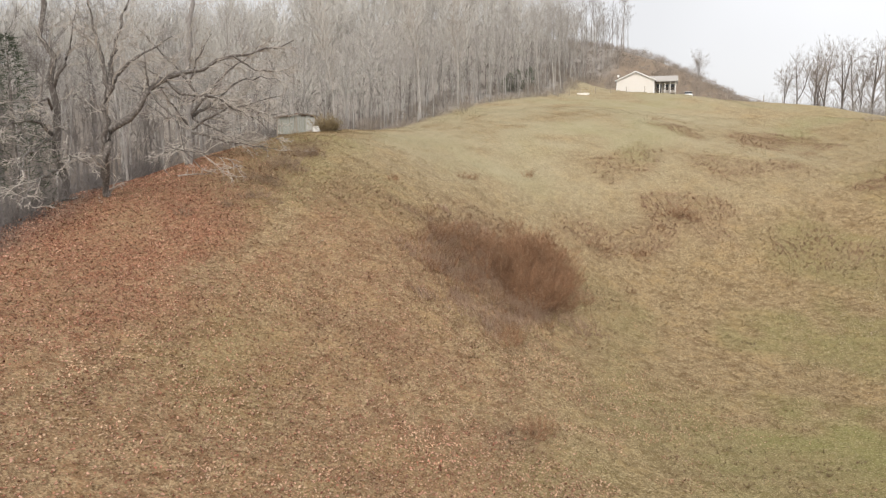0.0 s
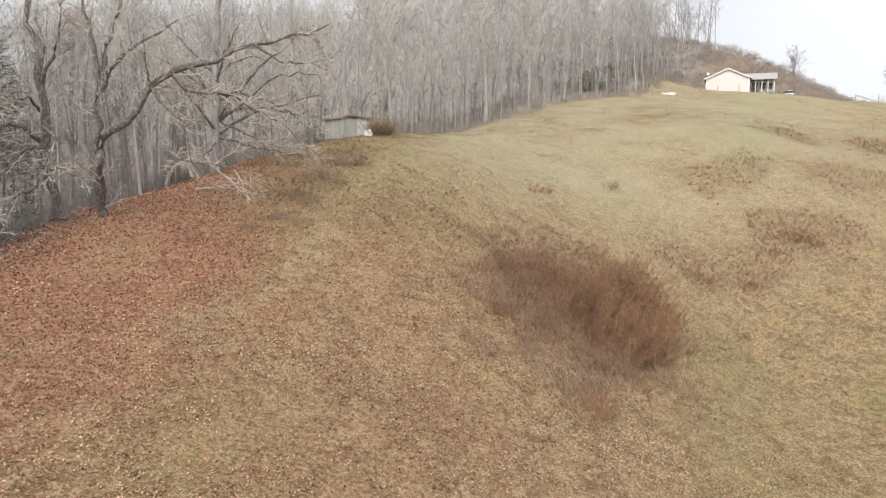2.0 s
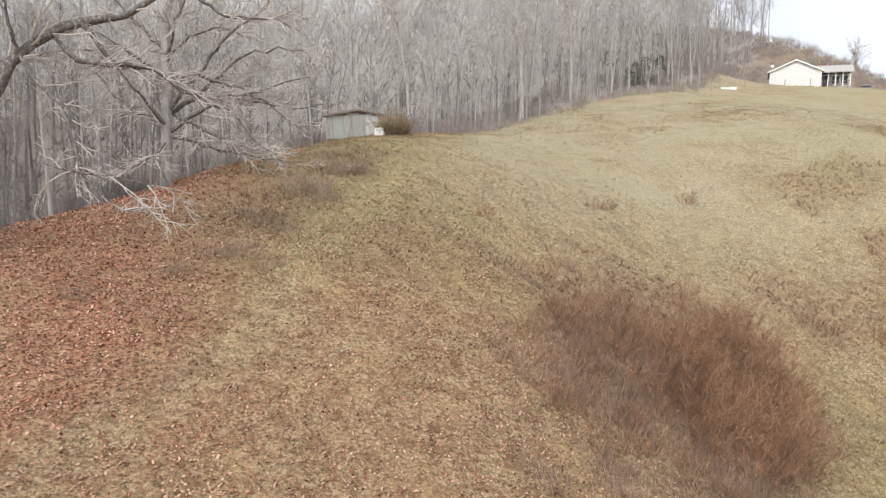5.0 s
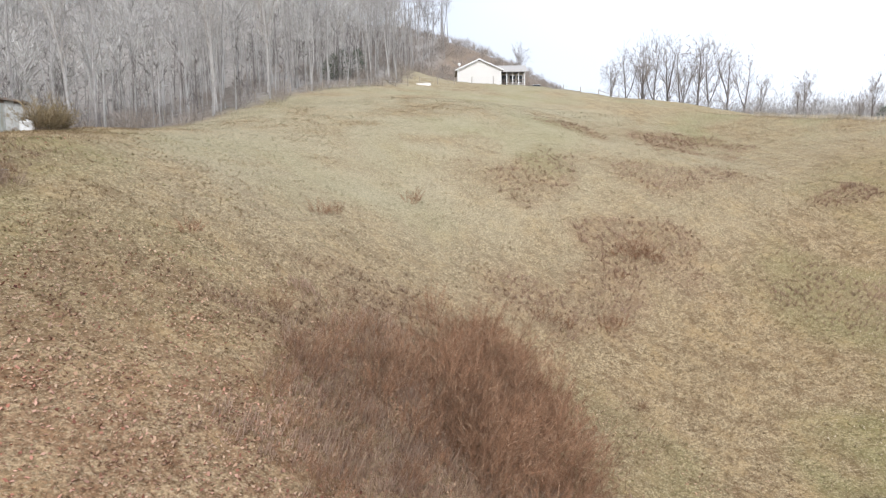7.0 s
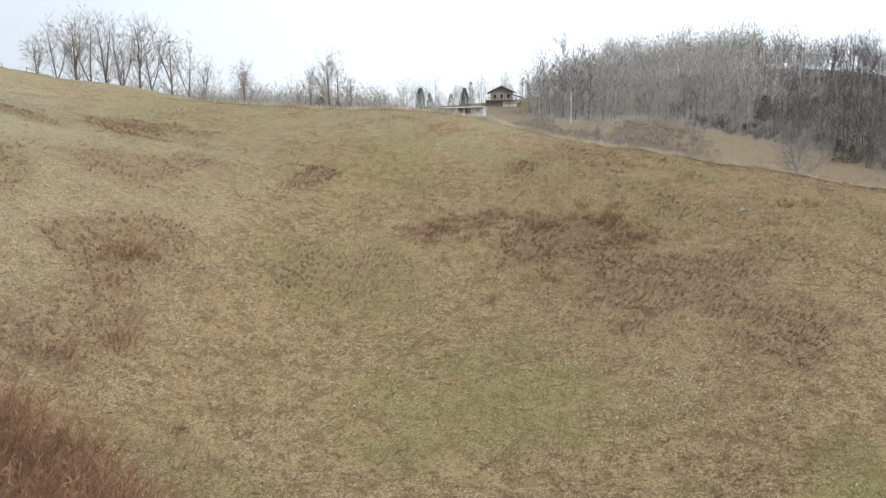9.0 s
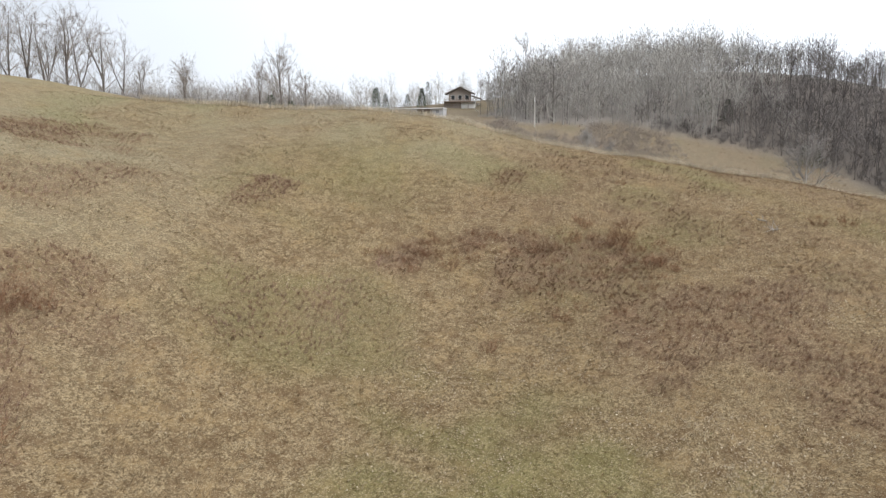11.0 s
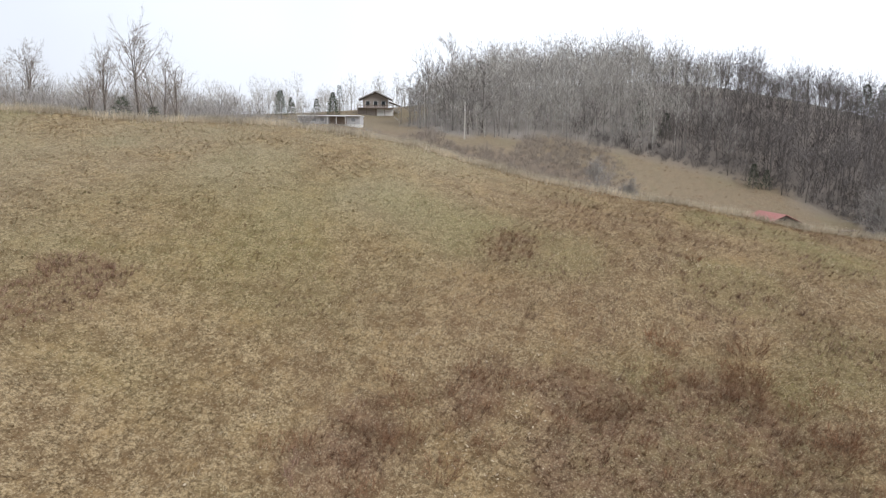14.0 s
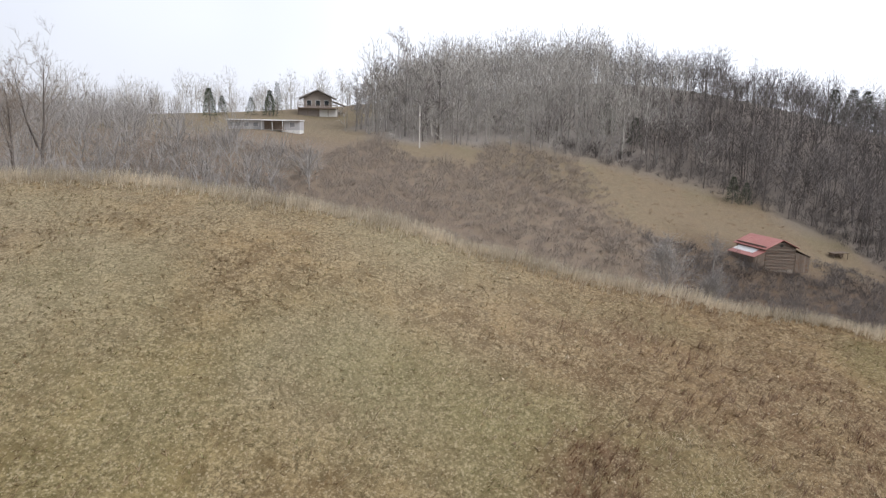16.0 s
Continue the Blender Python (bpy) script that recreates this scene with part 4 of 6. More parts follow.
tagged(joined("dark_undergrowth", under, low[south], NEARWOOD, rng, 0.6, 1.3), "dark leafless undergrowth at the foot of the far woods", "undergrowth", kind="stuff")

low = scatter(rng, 150, 262, -75, 80, 2.5)
depth = -beyond(low[:, 0], low[:, 1], FAR_EDGE)
low = low[(depth > -1) & (depth < 12)]
tagged(joined("woods_edge_brush", [dome_kind(122 + i, t, 2.8, 64, 0.03, 2) for i, t in enumerate((2.4, 3.4))], low, NEARWOOD, rng, 0.55, 1.2, 0.05), "dark leafless brush along the foot of the far woods", "brush", kind="stuff")

# the woods across the valley
far = scatter(rng, 150, 375, -95, 160, 4.5)
depth = -beyond(far[:, 0], far[:, 1], FAR_EDGE)
rim = far[(depth > 0.5) & (depth < 6.5)]
for x, y in rim:
    # darker rim trees in the south, following the painted haze gradient
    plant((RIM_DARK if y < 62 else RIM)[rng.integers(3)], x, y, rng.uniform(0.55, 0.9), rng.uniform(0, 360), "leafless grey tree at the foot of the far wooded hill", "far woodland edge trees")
back = np.concatenate([scatter(rng, 345, 400, -110, 60, 8.0), scatter(rng, 250, 345, -110, 60, 5.2)])
back = back[-beyond(back[:, 0], back[:, 1], FAR_EDGE) > 88]
infill = scatter(rng, 150, 300, -80, 50, 6.8)
depth_in = -beyond(infill[:, 0], infill[:, 1], FAR_EDGE)
infill = infill[(depth_in > 2) & (depth_in < 45)]
far = np.concatenate([far[(depth > 6.5) & (depth < 88)], back, infill])
# haze-paled bark gives way southward to dark bark, imitating thinner haze
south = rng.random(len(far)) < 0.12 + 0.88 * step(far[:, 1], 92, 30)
tagged(joined("valley_woods", WOOD_KINDS, far[~south], FARWOOD, rng, 0.75, 1.3), "leafless grey woods, paled for haze, on the rounded hill across the valley", "woods", kind="stuff")
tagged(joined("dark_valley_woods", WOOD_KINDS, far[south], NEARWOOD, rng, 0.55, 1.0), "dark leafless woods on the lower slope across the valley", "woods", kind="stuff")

for x, y, s in [(224, 104, 1.0), (229, 109, 1.1), (234, 113, 1.05), (226, 117, 1.1), (238, 120, 1.15), (232, 124, 1.1), (244, 112, 1.1), (246, 124, 1.2), (240, 132, 1.1), (251, 118, 1.2), (255, 130, 1.15), (250, 108, 1.15), (258, 120, 1.2), (221, 111, 0.9)]:
    plant((RIM_DARK if int(x) % 2 else RIM)[rng.integers(3)], x, y, s * 1.16, x * 31, "tall leafless grey tree in the stand behind the knoll", "knoll trees")

# brushy country beyond the crest of the pasture
scrub_kinds = [crown_kind(170 + i, t, w, 100, 0.035, 0.06) for i, (t, w) in enumerate(((6, 5), (8, 5.5), (4.5, 4.5)))]
scr = scatter(rng, 95, 205, 112, 225, 4.0)
scr = scr[(scr[:, 0] + 0.55 * scr[:, 1] > 165) & ~((scr[:, 0] > 168) & (scr[:, 1] < 162))]
tagged(joined("scrub_trees", scrub_kinds, scr, TWIG, rng, 0.55, 1.25), "low tangled leafless scrub trees beyond the crest", "scrub", kind="stuff")
low_kinds = [dome_kind(95 + i, t, w, 64, 0.026, 2) for i, (t, w) in enumerate(((1.5, 2.2), (2.2, 2.8), (1.1, 2.0)))]
scr = scatter(rng, 86, 236, 40, 140, 1.9)
fall = beyond(scr[:, 0], scr[:, 1], CREST)
scr = scr[(fall > 5) & (scr[:, 1] > 36 + 0.25 * (scr[:, 0] - 95)) & (lattice_noise(scr[:, 0], scr[:, 1], 12, 8) > 0.12) & (rng.random(len(scr)) < 0.12 + 0.88 * np.maximum(step(206 - scr[:, 0], 0, 22), step(scr[:, 1], 52, 84))) & (beyond(scr[:, 0], scr[:, 1], FAR_EDGE) > 0) & (np.hypot((scr[:, 0] - 211) / 17, (scr[:, 1] - 105) / 11) > 1 + 0.3 * (rng.random(len(scr)) - 0.5)) & ~((scr[:, 0] > 176) & (scr[:, 1] > 120))]
tagged(joined("valley_brush", low_kinds, scr, TWIG_BROWN, rng, 0.6, 1.4, 0.05), "grey-brown leafless brush filling the hollow behind the crest", "brush", kind="stuff")
scr = scatter(rng, 84, 205, -5, 62, 1.7)
scr = scr[(beyond(scr[:, 0], scr[:, 1], CREST) > 5) & (scr[:, 1] < np.where(scr[:, 0] < 190, 36 + 0.25 * (scr[:, 0] - 95), 24)) & (np.hypot(scr[:, 0] - 192.5, scr[:, 1] - 35.5) > 5.6) & (lattice_noise(scr[:, 0], scr[:, 1], 12, 8) > 0.1)]
tagged(joined("dark_brush", low_kinds, scr, NEARWOOD, rng, 0.6, 1.4, 0.05), "dark grey-brown leafless brush on the low ground before the barn", "brush", kind="stuff")
scr = scatter(rng, 150, 240, 20, 122, 3.0)
scr = scr[(beyond(scr[:, 0], scr[:, 1], FAR_EDGE) > 0) & (scr[:, 1] < 60 + 0.55 * (scr[:, 0] - 150)) & (rng.random(len(scr)) < 0.8) & (np.hypot(scr[:, 0] - 192.5, scr[:, 1] - 35.5) > 8)]
tagged(joined("field_tussocks", [dome_kind(105 + i, t, 2.2, 30, 0.03, 1) for i, t in enumerate((1.2, 0.9))], scr, BRUSH_TAN, rng, 0.3, 0.75, 0.03), "dull brown tussocks scattered over the far field", "grass", kind="stuff")
backs = np.concatenate([scatter(rng, 140, 330, 190, 300, 8.5), scatter(rng, 275, 430, 150, 210, 8)])
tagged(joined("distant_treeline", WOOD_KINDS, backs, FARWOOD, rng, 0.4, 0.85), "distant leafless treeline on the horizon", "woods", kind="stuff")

# single trees on the ridge
RIDGE = "bare spreading tree standing on the ridge against the sky"
for x, y, k, s in [(93.3, 193.9, 3, 1.2), (93.3, 186.8, 1, 0.97), (98.4, 188.2, 0, 1.25), (97.6, 181.5, 1, 1.12), (105.1, 186, 0, 1.3), (104, 179.4, 1, 1.12), (108.5, 179.7, 0, 1.35), (114, 181.7, 1, 1.15), (112.2, 172.8, 0, 1.22),
                   (118.7, 175.1, 1, 1.0), (123.2, 173.7, 2, 0.95), (132.5, 170.3, 3, 1.2), (101, 191, 2, 1.2), (110, 187, 2, 1.2)]:
    plant(WIDE[k], x, y, s, x * 37, RIDGE, "ridge trees")
plant(WIDE[1], 124, 135, 1.05, 75, "large spreading bare tree beyond the crest", "ridge trees")
for x, y, k, s in [(85, 105.6, 2, 0.76), (84.2, 109, 3, 0.72), (87.6, 103.6, 3, 0.66), (89.5, 128, 3, 0.62), (92, 118, 3, 0.6)]:
    plant(WIDE[k], x, y, s, x * 61, "tall bare tree among scrub beyond the crest", "ridge trees")
for x, y, k, s in [(251.6, 167.5, 3, 0.72), (243.5, 183.4, 3, 0.75), (247, 181, 3, 0.55), (124, 183, 2, 0.9), (128, 186, 2, 1.0), (84.6, 107.4, 2, 0.95), (86.4, 105.4, 2, 0.8), (83.2, 110.4, 2, 0.6), (225, 172, 1, 0.9), (255.6, 169.5, 3, 0.62), (252, 174, 3, 0.5), (262, 170, 1, 1.0)]:
    plant_fir(FIRS[k], x, y, s, x * 13, "dark evergreen among bare trees")
for x, y, k, s in [(12.5, 133.5, 2, 0.9), (14, 134.5, 2, 1.05), (16.5, 136, 2, 1.1), (11.5, 132.5, 2, 0.7)]:
    plant_fir(FIRS[k], x, y, s, x * 29, "dark green cedar on the fence line")
for x, y, k, s in [(318, -10, 3, 1.1), (322, -17, 3, 1.2), (327, -23, 3, 1.25), (320, -28, 3, 1.3), (326, -34, 3, 1.35), (262, 58, 3, 0.75), (268, 66, 3, 0.85), (234, 35, 3, 0.62), (236, 31.5, 3, 0.5)]:
    plant_fir(FIRS[k], x, y, s, x * 29, "dark pine in the far woods")


# the big old tree by the woods, with its long crooked arm
def old_tree(seed, stem, arms, thick, twig_mat, label, bare=0.2, dense=2.0, bark=OLD_BARK):
    """stem and arms are rough polylines in metres; they are crooked, and carry limbs, twigs and twiglets."""
    rng = np.random.default_rng(seed)
    root = Vector(stem[0])
    t = thing("old_tree", pose(root.x, root.y, ground_at(root.x, root.y) - 0.2), label, "tree", "old trees by the woods")
    base = np.array((root.x, root.y, ground_at(root.x, root.y) - 0.2))

    def crooked(line, n):
        line = np.array(line, float)
        s = np.r_[0, np.cumsum(np.linalg.norm(np.diff(line, axis=0), axis=1))]
        u = np.linspace(0, s[-1], n)
        p = np.stack([np.interp(u, s, line[:, i]) for i in range(3)], 1)
        wob = rng.normal(0, 0.03 * s[-1] / math.sqrt(n), (n, 3))
        wob[0] = 0
        return p + wob - base, s[-1]

    tr = Tubes()
    line, long = crooked(stem, 12)
    line[0, 2] = 0
    tr.add(line, thick * np.r_[1.6, np.linspace(1.1, 0.5, 10), 0.1] * (1 + 0.14 * rng.normal(size=12).clip(-1, 1)), 10)
    part("trunk", tr.mesh("trunk", bark), None, t)
    limbs = [(line, long, thick * 0.8, True)]
    for a in arms:
        p0, p1 = np.array(a[1]), np.array(a[2])
        arm, al = crooked([p0 - unit(p1 - p0) * a[0] * 1.3] + list(a[1:]), 16)
        tb = Tubes()
        tb.add(arm, a[0] * np.linspace(1, 0.14, 16) * (0.86 + 0.34 * rng.random(16)) * np.r_[0.3, np.ones(15)], 8)
        part("limb", tb.mesh("limb", OLD_BARK), None, t)
        limbs.append((arm, al, a[0], False))
    for arm, al, r0, is_stem in limbs:
        for _ in range(int(al * (1.0 if is_stem else dense))):
            q = rng.uniform(bare, 1) * (len(arm) - 1)
            i = min(int(q), len(arm) - 2)
            p = arm[i] + (arm[i + 1] - arm[i]) * (q - i)
            long = rng.uniform(1.0, 3.4) * (1.2 - 0.7 * q / len(arm))
            outward = unit(np.array((p[0], p[1], 0.0)))
            way = side_way(rng, unit(arm[i + 1] - arm[i]), rng.uniform(0.35, 0.9)) * (1, 1, 0.7) + 0.25 * outward
            b = wander(rng, p, way, long, 9, 0.15, -0.005)
            rb = max(0.03, r0 * 0.28 * (1 - 0.6 * q / len(arm))) * rng.uniform(0.8, 1.1)
            br = Tubes()
            br.add(b, np.linspace(rb, 0.012, 10), 5)
            for j in (2, 3, 4, 5, 6, 7, 8):
                if rng.random() < 0.3:
                    continue
                b2 = wander(rng, b[j], side_way(rng, unit(b[j + 1] - b[j]), rng.uniform(0.45, 0.85)) * (1, 1, 0.75), long * rng.uniform(0.25, 0.55) * (1.1 - 0.05 * j), 5, 0.14)
                br.add(b2, np.linspace(0.021, 0.009, 6), 4)
                for k in (1, 3, 4):
                    b3 = wander(rng, b2[k], side_way(rng, unit(b2[k + 1] - b2[k]), 0.65), long * rng.uniform(0.08, 0.24), 2, 0.14)
                    br.add(b3, np.linspace(0.013, 0.007, 3), 3)
            part("bough", br.mesh("bough", twig_mat, False), None, t)
    return t


old_tree(101, [(-24.2, 50.2, 8), (-23.3, 48.6, 12.6), (-22.6, 47.0, 15.2), (-22.2, 46.6, 17.3), (-22.1, 46.7, 18.8)],
         [(0.17, (-22.1, 46.7, 18.6), (-22.3, 46.9, 20.7), (-22.6, 47, 22.1), (-22.9, 47.1, 23.2), (-23.3, 47.1, 25.9)),
          (0.2, (-22.1, 46.7, 18.5), (-22, 47.2, 19.7), (-22, 47.7, 21.3), (-21.8, 48.3, 22.7), (-21.5, 48.9, 24.2), (-21, 49.7, 26.5)),
          (0.17, (-22.2, 46.7, 18), (-21.7, 46.7, 19.1), (-21, 46.9, 20.1), (-20.3, 47.1, 20.8), (-18.9, 47.7, 21.8), (-18.1, 47.9, 22.4)),
          (0.27, (-22.4, 46.5, 14.6), (-21.9, 46.8, 16.2), (-20.7, 47.4, 17.3), (-19.7, 47.8, 18.8), (-18.9, 48.2, 19.6), (-17.9, 48.6, 20.1), (-16.8, 49, 20.4), (-15.8, 49.4, 20.9), (-14.6, 49.8, 21.4), (-12.9, 50.3, 21.9), (-10.6, 50.8, 22.5)),
          (0.09, (-19.7, 47.7, 18.8), (-19.7, 47.3, 19.9), (-19.6, 47, 21.6)),
          (0.1, (-19.6, 47.7, 18.7), (-18.9, 47.5, 17.8), (-18.1, 47.6, 17.2), (-17.7, 47.5, 16), (-17.4, 47.4, 14.8), (-16.5, 47.5, 13.8)),
          (0.05, (-17.4, 47.3, 14.8), (-16.3, 47.5, 14.7), (-14.8, 47.8, 14.3)),
          (0.05, (-17.4, 47.3, 14.8), (-18, 46.9, 15), (-18.4, 46.6, 15.2)),
          (0.1, (-17.8, 48.5, 20.1), (-17.4, 48.5, 19.5), (-16.8, 48.7, 18.6), (-15.3, 49.3, 18.4), (-14.5, 49.5, 17.7)),
          (0.1, (-18.7, 48.2, 19.5), (-17.7, 48.3, 18.6), (-16.1, 48.9, 18.6), (-14.4, 49.4, 17.7), (-12.9, 49.8, 16.8), (-11.4, 50.1, 15.4)),
          (0.08, (-14.6, 49.7, 21.4), (-13.2, 50, 20.4), (-11.6, 50.5, 20.4), (-10.6, 50.8, 20))],
         0.33, TWIG_PALE, "huge bare gnarled old tree with a long crooked arm", dense=1.7)
old_tree(102, [(-26.6, 48.4, 8), (-26.6, 48.4, 15.8), (-26.6, 48.4, 18.7), (-26.7, 48.3, 21.8), (-27, 48.2, 26)],
         [(0.15, (-26.7, 48.4, 15.9), (-26.9, 47.3, 16.6), (-27, 46.4, 16.8), (-27.4, 45.3, 16.6), (-27.2, 43, 16.2)),
          (0.13, (-26.6, 48.4, 15.6), (-26.5, 46.9, 15.6), (-26.3, 45.3, 15), (-26, 43.8, 14.6), (-25, 41.5, 13.6)),
          (0.1, (-26.4, 48.2, 16.7), (-25.3, 47.6, 16.1), (-25.2, 47, 14.5), (-24.2, 47.1, 14.2), (-23.1, 47.3, 13.3)),
          (0.12, (-26.6, 48.3, 19), (-25.4, 48, 20.6), (-24.6, 47.6, 22.4), (-24, 47.4, 24.4)),
          (0.11, (-26.6, 48.3, 13.5), (-26, 45, 13), (-25.4, 42.4, 12.4), (-24, 40.6, 11.6)),
          (0.1, (-26.7, 48.3, 17.6), (-25.6, 46, 18.2), (-25.3, 44, 17.6), (-24.6, 42, 17.2))],
         0.3, TWIG_PALE, "bare grey old tree at the woods' edge", dense=1.3)
old_tree(103, [(-22.5, 62.4, 11), (-22.5, 62.4, 16.8), (-22.5, 62.4, 19.8), (-22.1, 62.6, 24), (-21.8, 62.7, 29)],
         [(0.15, (-22.4, 62.4, 16.6), (-19.7, 62.5, 18.3), (-17.2, 62.4, 18.8), (-14.1, 62.3, 19.6)),
          (0.13, (-22.4, 62.4, 16.4), (-19.6, 62.5, 15.7), (-17.5, 62.3, 15.3), (-14.5, 62.1, 14.9)),
          (0.15, (-22.4, 62.5, 17.7), (-19.9, 62.4, 20.6), (-17.8, 62.1, 22.3), (-15, 62, 24.3)),
          (0.13, (-22.4, 62.4, 16.8), (-23.1, 61.4, 18.3), (-23.5, 60.5, 19.2), (-23.9, 59.5, 20.2)),
          (0.09, (-22.4, 62.4, 16.2), (-22.4, 61.3, 15.5), (-23.2, 59.9, 14.6), (-24.3, 58.2, 14.7)),
          (0.12, (-22.4, 62.4, 19), (-21, 62.5, 19.8), (-18.7, 62.9, 19.2), (-16.6, 63.1, 18.1), (-15, 63.1, 16.8)),
          (0.12, (-22.4, 62.5, 20), (-21.2, 61.5, 22.5), (-19.5, 60.5, 24.5)), (0.12, (-22.3, 62.5, 21), (-24.2, 62, 23), (-26, 61.5, 25)),
          (0.12, (-23.1, 63.0, 17.3), (-24.7, 63.3, 17.7), (-26.5, 63.8, 18.9), (-28.5, 64.3, 20.7), (-30.7, 64.6, 22.2)),
          (0.13, (-23.1, 63.4, 19.7), (-24.1, 63.2, 20.5), (-25.2, 62.8, 21.4), (-26.9, 62.4, 22.4)),
          (0.1, (-23.1, 63.3, 19.1), (-25.1, 63.9, 20.3), (-27.7, 64.5, 20.4), (-30.5, 65.0, 21.1)),
          (0.14, (-22.7, 63.1, 17.6), (-20.7, 63.1, 18.8), (-19.1, 63.3, 20.2), (-18.1, 63.3, 20.9), (-16.1, 63.4, 21.3), (-14.3, 63.2, 20.9)),
          (0.1, (-22.9, 63.1, 17.9), (-21.0, 62.6, 17.0), (-18.8, 62.2, 16.0), (-16.2, 62.1, 15.4)),
          (0.11, (-22.7, 63.1, 17.7), (-21.6, 63.9, 18.6), (-19.0, 64.8, 18.6), (-15.9, 65.3, 18.0), (-14.2, 65.7, 18.4)),
          (0.1, (-22.9, 63.5, 20.8), (-21.9, 64.2, 22.0), (-20.4, 64.8, 22.7), (-18.5, 65.3, 22.2))],
         0.31, TWIG_PALE, "bare grey tree with low spreading branches", bare=0.1, dense=2.2, bark=BARK)
plant_fir(FIRS[1], -28.0, 46.0, 1.2, 30, "dark drooping hemlock among bare trees")
for x, y, s in [(-30.5, 55, 0.9), (-34, 62, 1.0), (-28, 70, 0.9), (-36, 48, 0.9), (-25.5, 56.5, 0.7), (-38, 55, 1.0), (-33, 72, 1.05), (-27, 79, 0.95), (-40, 66, 1.0)]:
    plant(TALL[rng.integers(5)], x, y, s, x * 40, WOOD_LABEL, "woodland edge trees")

# ---------------------------------------------------------------- shrubs and weeds
THICKET = "dense leafless red-brown bush in the pasture thicket"
for cx, cy, rx, ry, count, lo, hi in [(7.7, 58.6, 2.9, 4.0, 25, 0.75, 1.15), (3.4, 58.6, 2.0, 2.2, 9, 0.65, 0.95), (6.0, 62.5, 3.6, 2.6, 9, 0.45, 0.75), (9.0, 62.8, 2.6, 2.8, 12, 0.75, 1.1),
                                      (1.0, 59.4, 2.6, 3.0, 10, 0.45, 0.75), (4.0, 60.4, 2.6, 2.2, 9, 0.55, 0.79), (7.0, 55.0, 2.6, 1.6, 12, 0.8, 1.05), (10.4, 58.6, 1.5, 3.0, 8, 0.6, 0.9), (5.0, 57.0, 2.6, 2.0, 9, 0.7, 1.0), (8.4, 64.4, 3.0, 2.0, 12, 0.55, 0.79), (1.4, 51.4, 3.2, 2.4, 16, 0.35, 0.6), (5.6, 51.2, 2.6, 1.8, 10, 0.35, 0.55), (-0.6, 57.4, 1.6, 2.4, 7, 0.5, 0.78), (3.6, 54.2, 4.4, 2.6, 24, 0.45, 0.75), (0.2, 55.2, 2.4, 2.8, 14, 0.4, 0.65)]:
    for i in range(count):
        a, r = i * 2.39996 + cx, math.sqrt((i + 0.5) / count)
        x, y = cx + rx * r * math.cos(a) + rng.normal(0, 0.4), cy + ry * r * math.sin(a) + rng.normal(0, 0.4)
        plant_shrub(SHRUBS["tan"][rng.integers(2)] if hi < 0.96 and i % 2 else SHRUBS["red"][rng.integers(3)], x, y, rng.uniform(lo, hi) * (1.4 if hi < 0.96 and i % 2 else 1), rng.uniform(0, 360), THICKET, "pasture thicket", rng.normal(0, 5))
for x, y, s, k in [(8.6, 55.8, 1.0, 0), (9.3, 57, 0.9, 2), (7.4, 55.2, 0.9, 1), (4.0, 44.6, 0.7, 0), (4.6, 45.4, 0.6, 1), (15.4, 70, 0.85, 1), (16.3, 69.4, 0.6, 0), (19.9, 70.2, 0.75, 0), (21, 70.8, 0.7, 1), (25.6, 77.6, 0.9, 0), (26.8, 78, 0.95, 2), (28, 77.4, 0.8, 1),
                   (23.8, 75.6, 0.5, 1), (9.8, 81, 0.7, 0), (2.2, 73.6, 0.7, 1), (3.2, 74.4, 0.5, 0), (19.8, 88.9, 0.7, 0), (21.4, 89.2, 0.75, 1), (4.5, 33.9, 0.6, 1), (5.2, 34.6, 0.5, 0), (4.4, 46.8, 0.5, 1), (-6.6, 33.8, 0.3, 1), (-4.6, 64, 0.4, 1), (32.7, 108.7, 0.7, 0), (34, 108, 0.6, 1), (40, 98.6, 0.6, 0), (41.6, 97.6, 0.65, 1), (44, 98.4, 0.55, 0), (27, 89.4, 0.6, 1),
                   (17.2, 62.8, 0.35, 1), (44.4, 59.6, 0.4, 0), (53.4, 67.6, 0.6, 0), (52.6, 66, 0.55, 1), (52.9, 68.4, 0.5, 0), (63.8, 58.7, 0.5, 1), (62.3, 54.8, 0.55, 0), (61, 55, 0.5, 1), (58.7, 51.8, 0.5, 0), (49.8, 56.4, 0.45, 1), (64.1, 54.8, 0.5, 0), (60.9, 58.5, 0.4, 1), (68.6, 67.6, 0.24, 1), (70.3, 67.2, 0.26, 0), (72, 57, 0.35, 1), (68.8, 40.6, 0.5, 1), (69.6, 38.4, 0.5, 0), (51, 82.8, 0.3, 1)]:
    plant_shrub(SHRUBS["tan"][k % 2] if y > 84 else SHRUBS["red"][k], x, y, s * (0.85 if y > 66 else 1.2), x * 50, "small leafless red-brown bush in dry grass", "scattered bushes", rng.normal(0, 4))
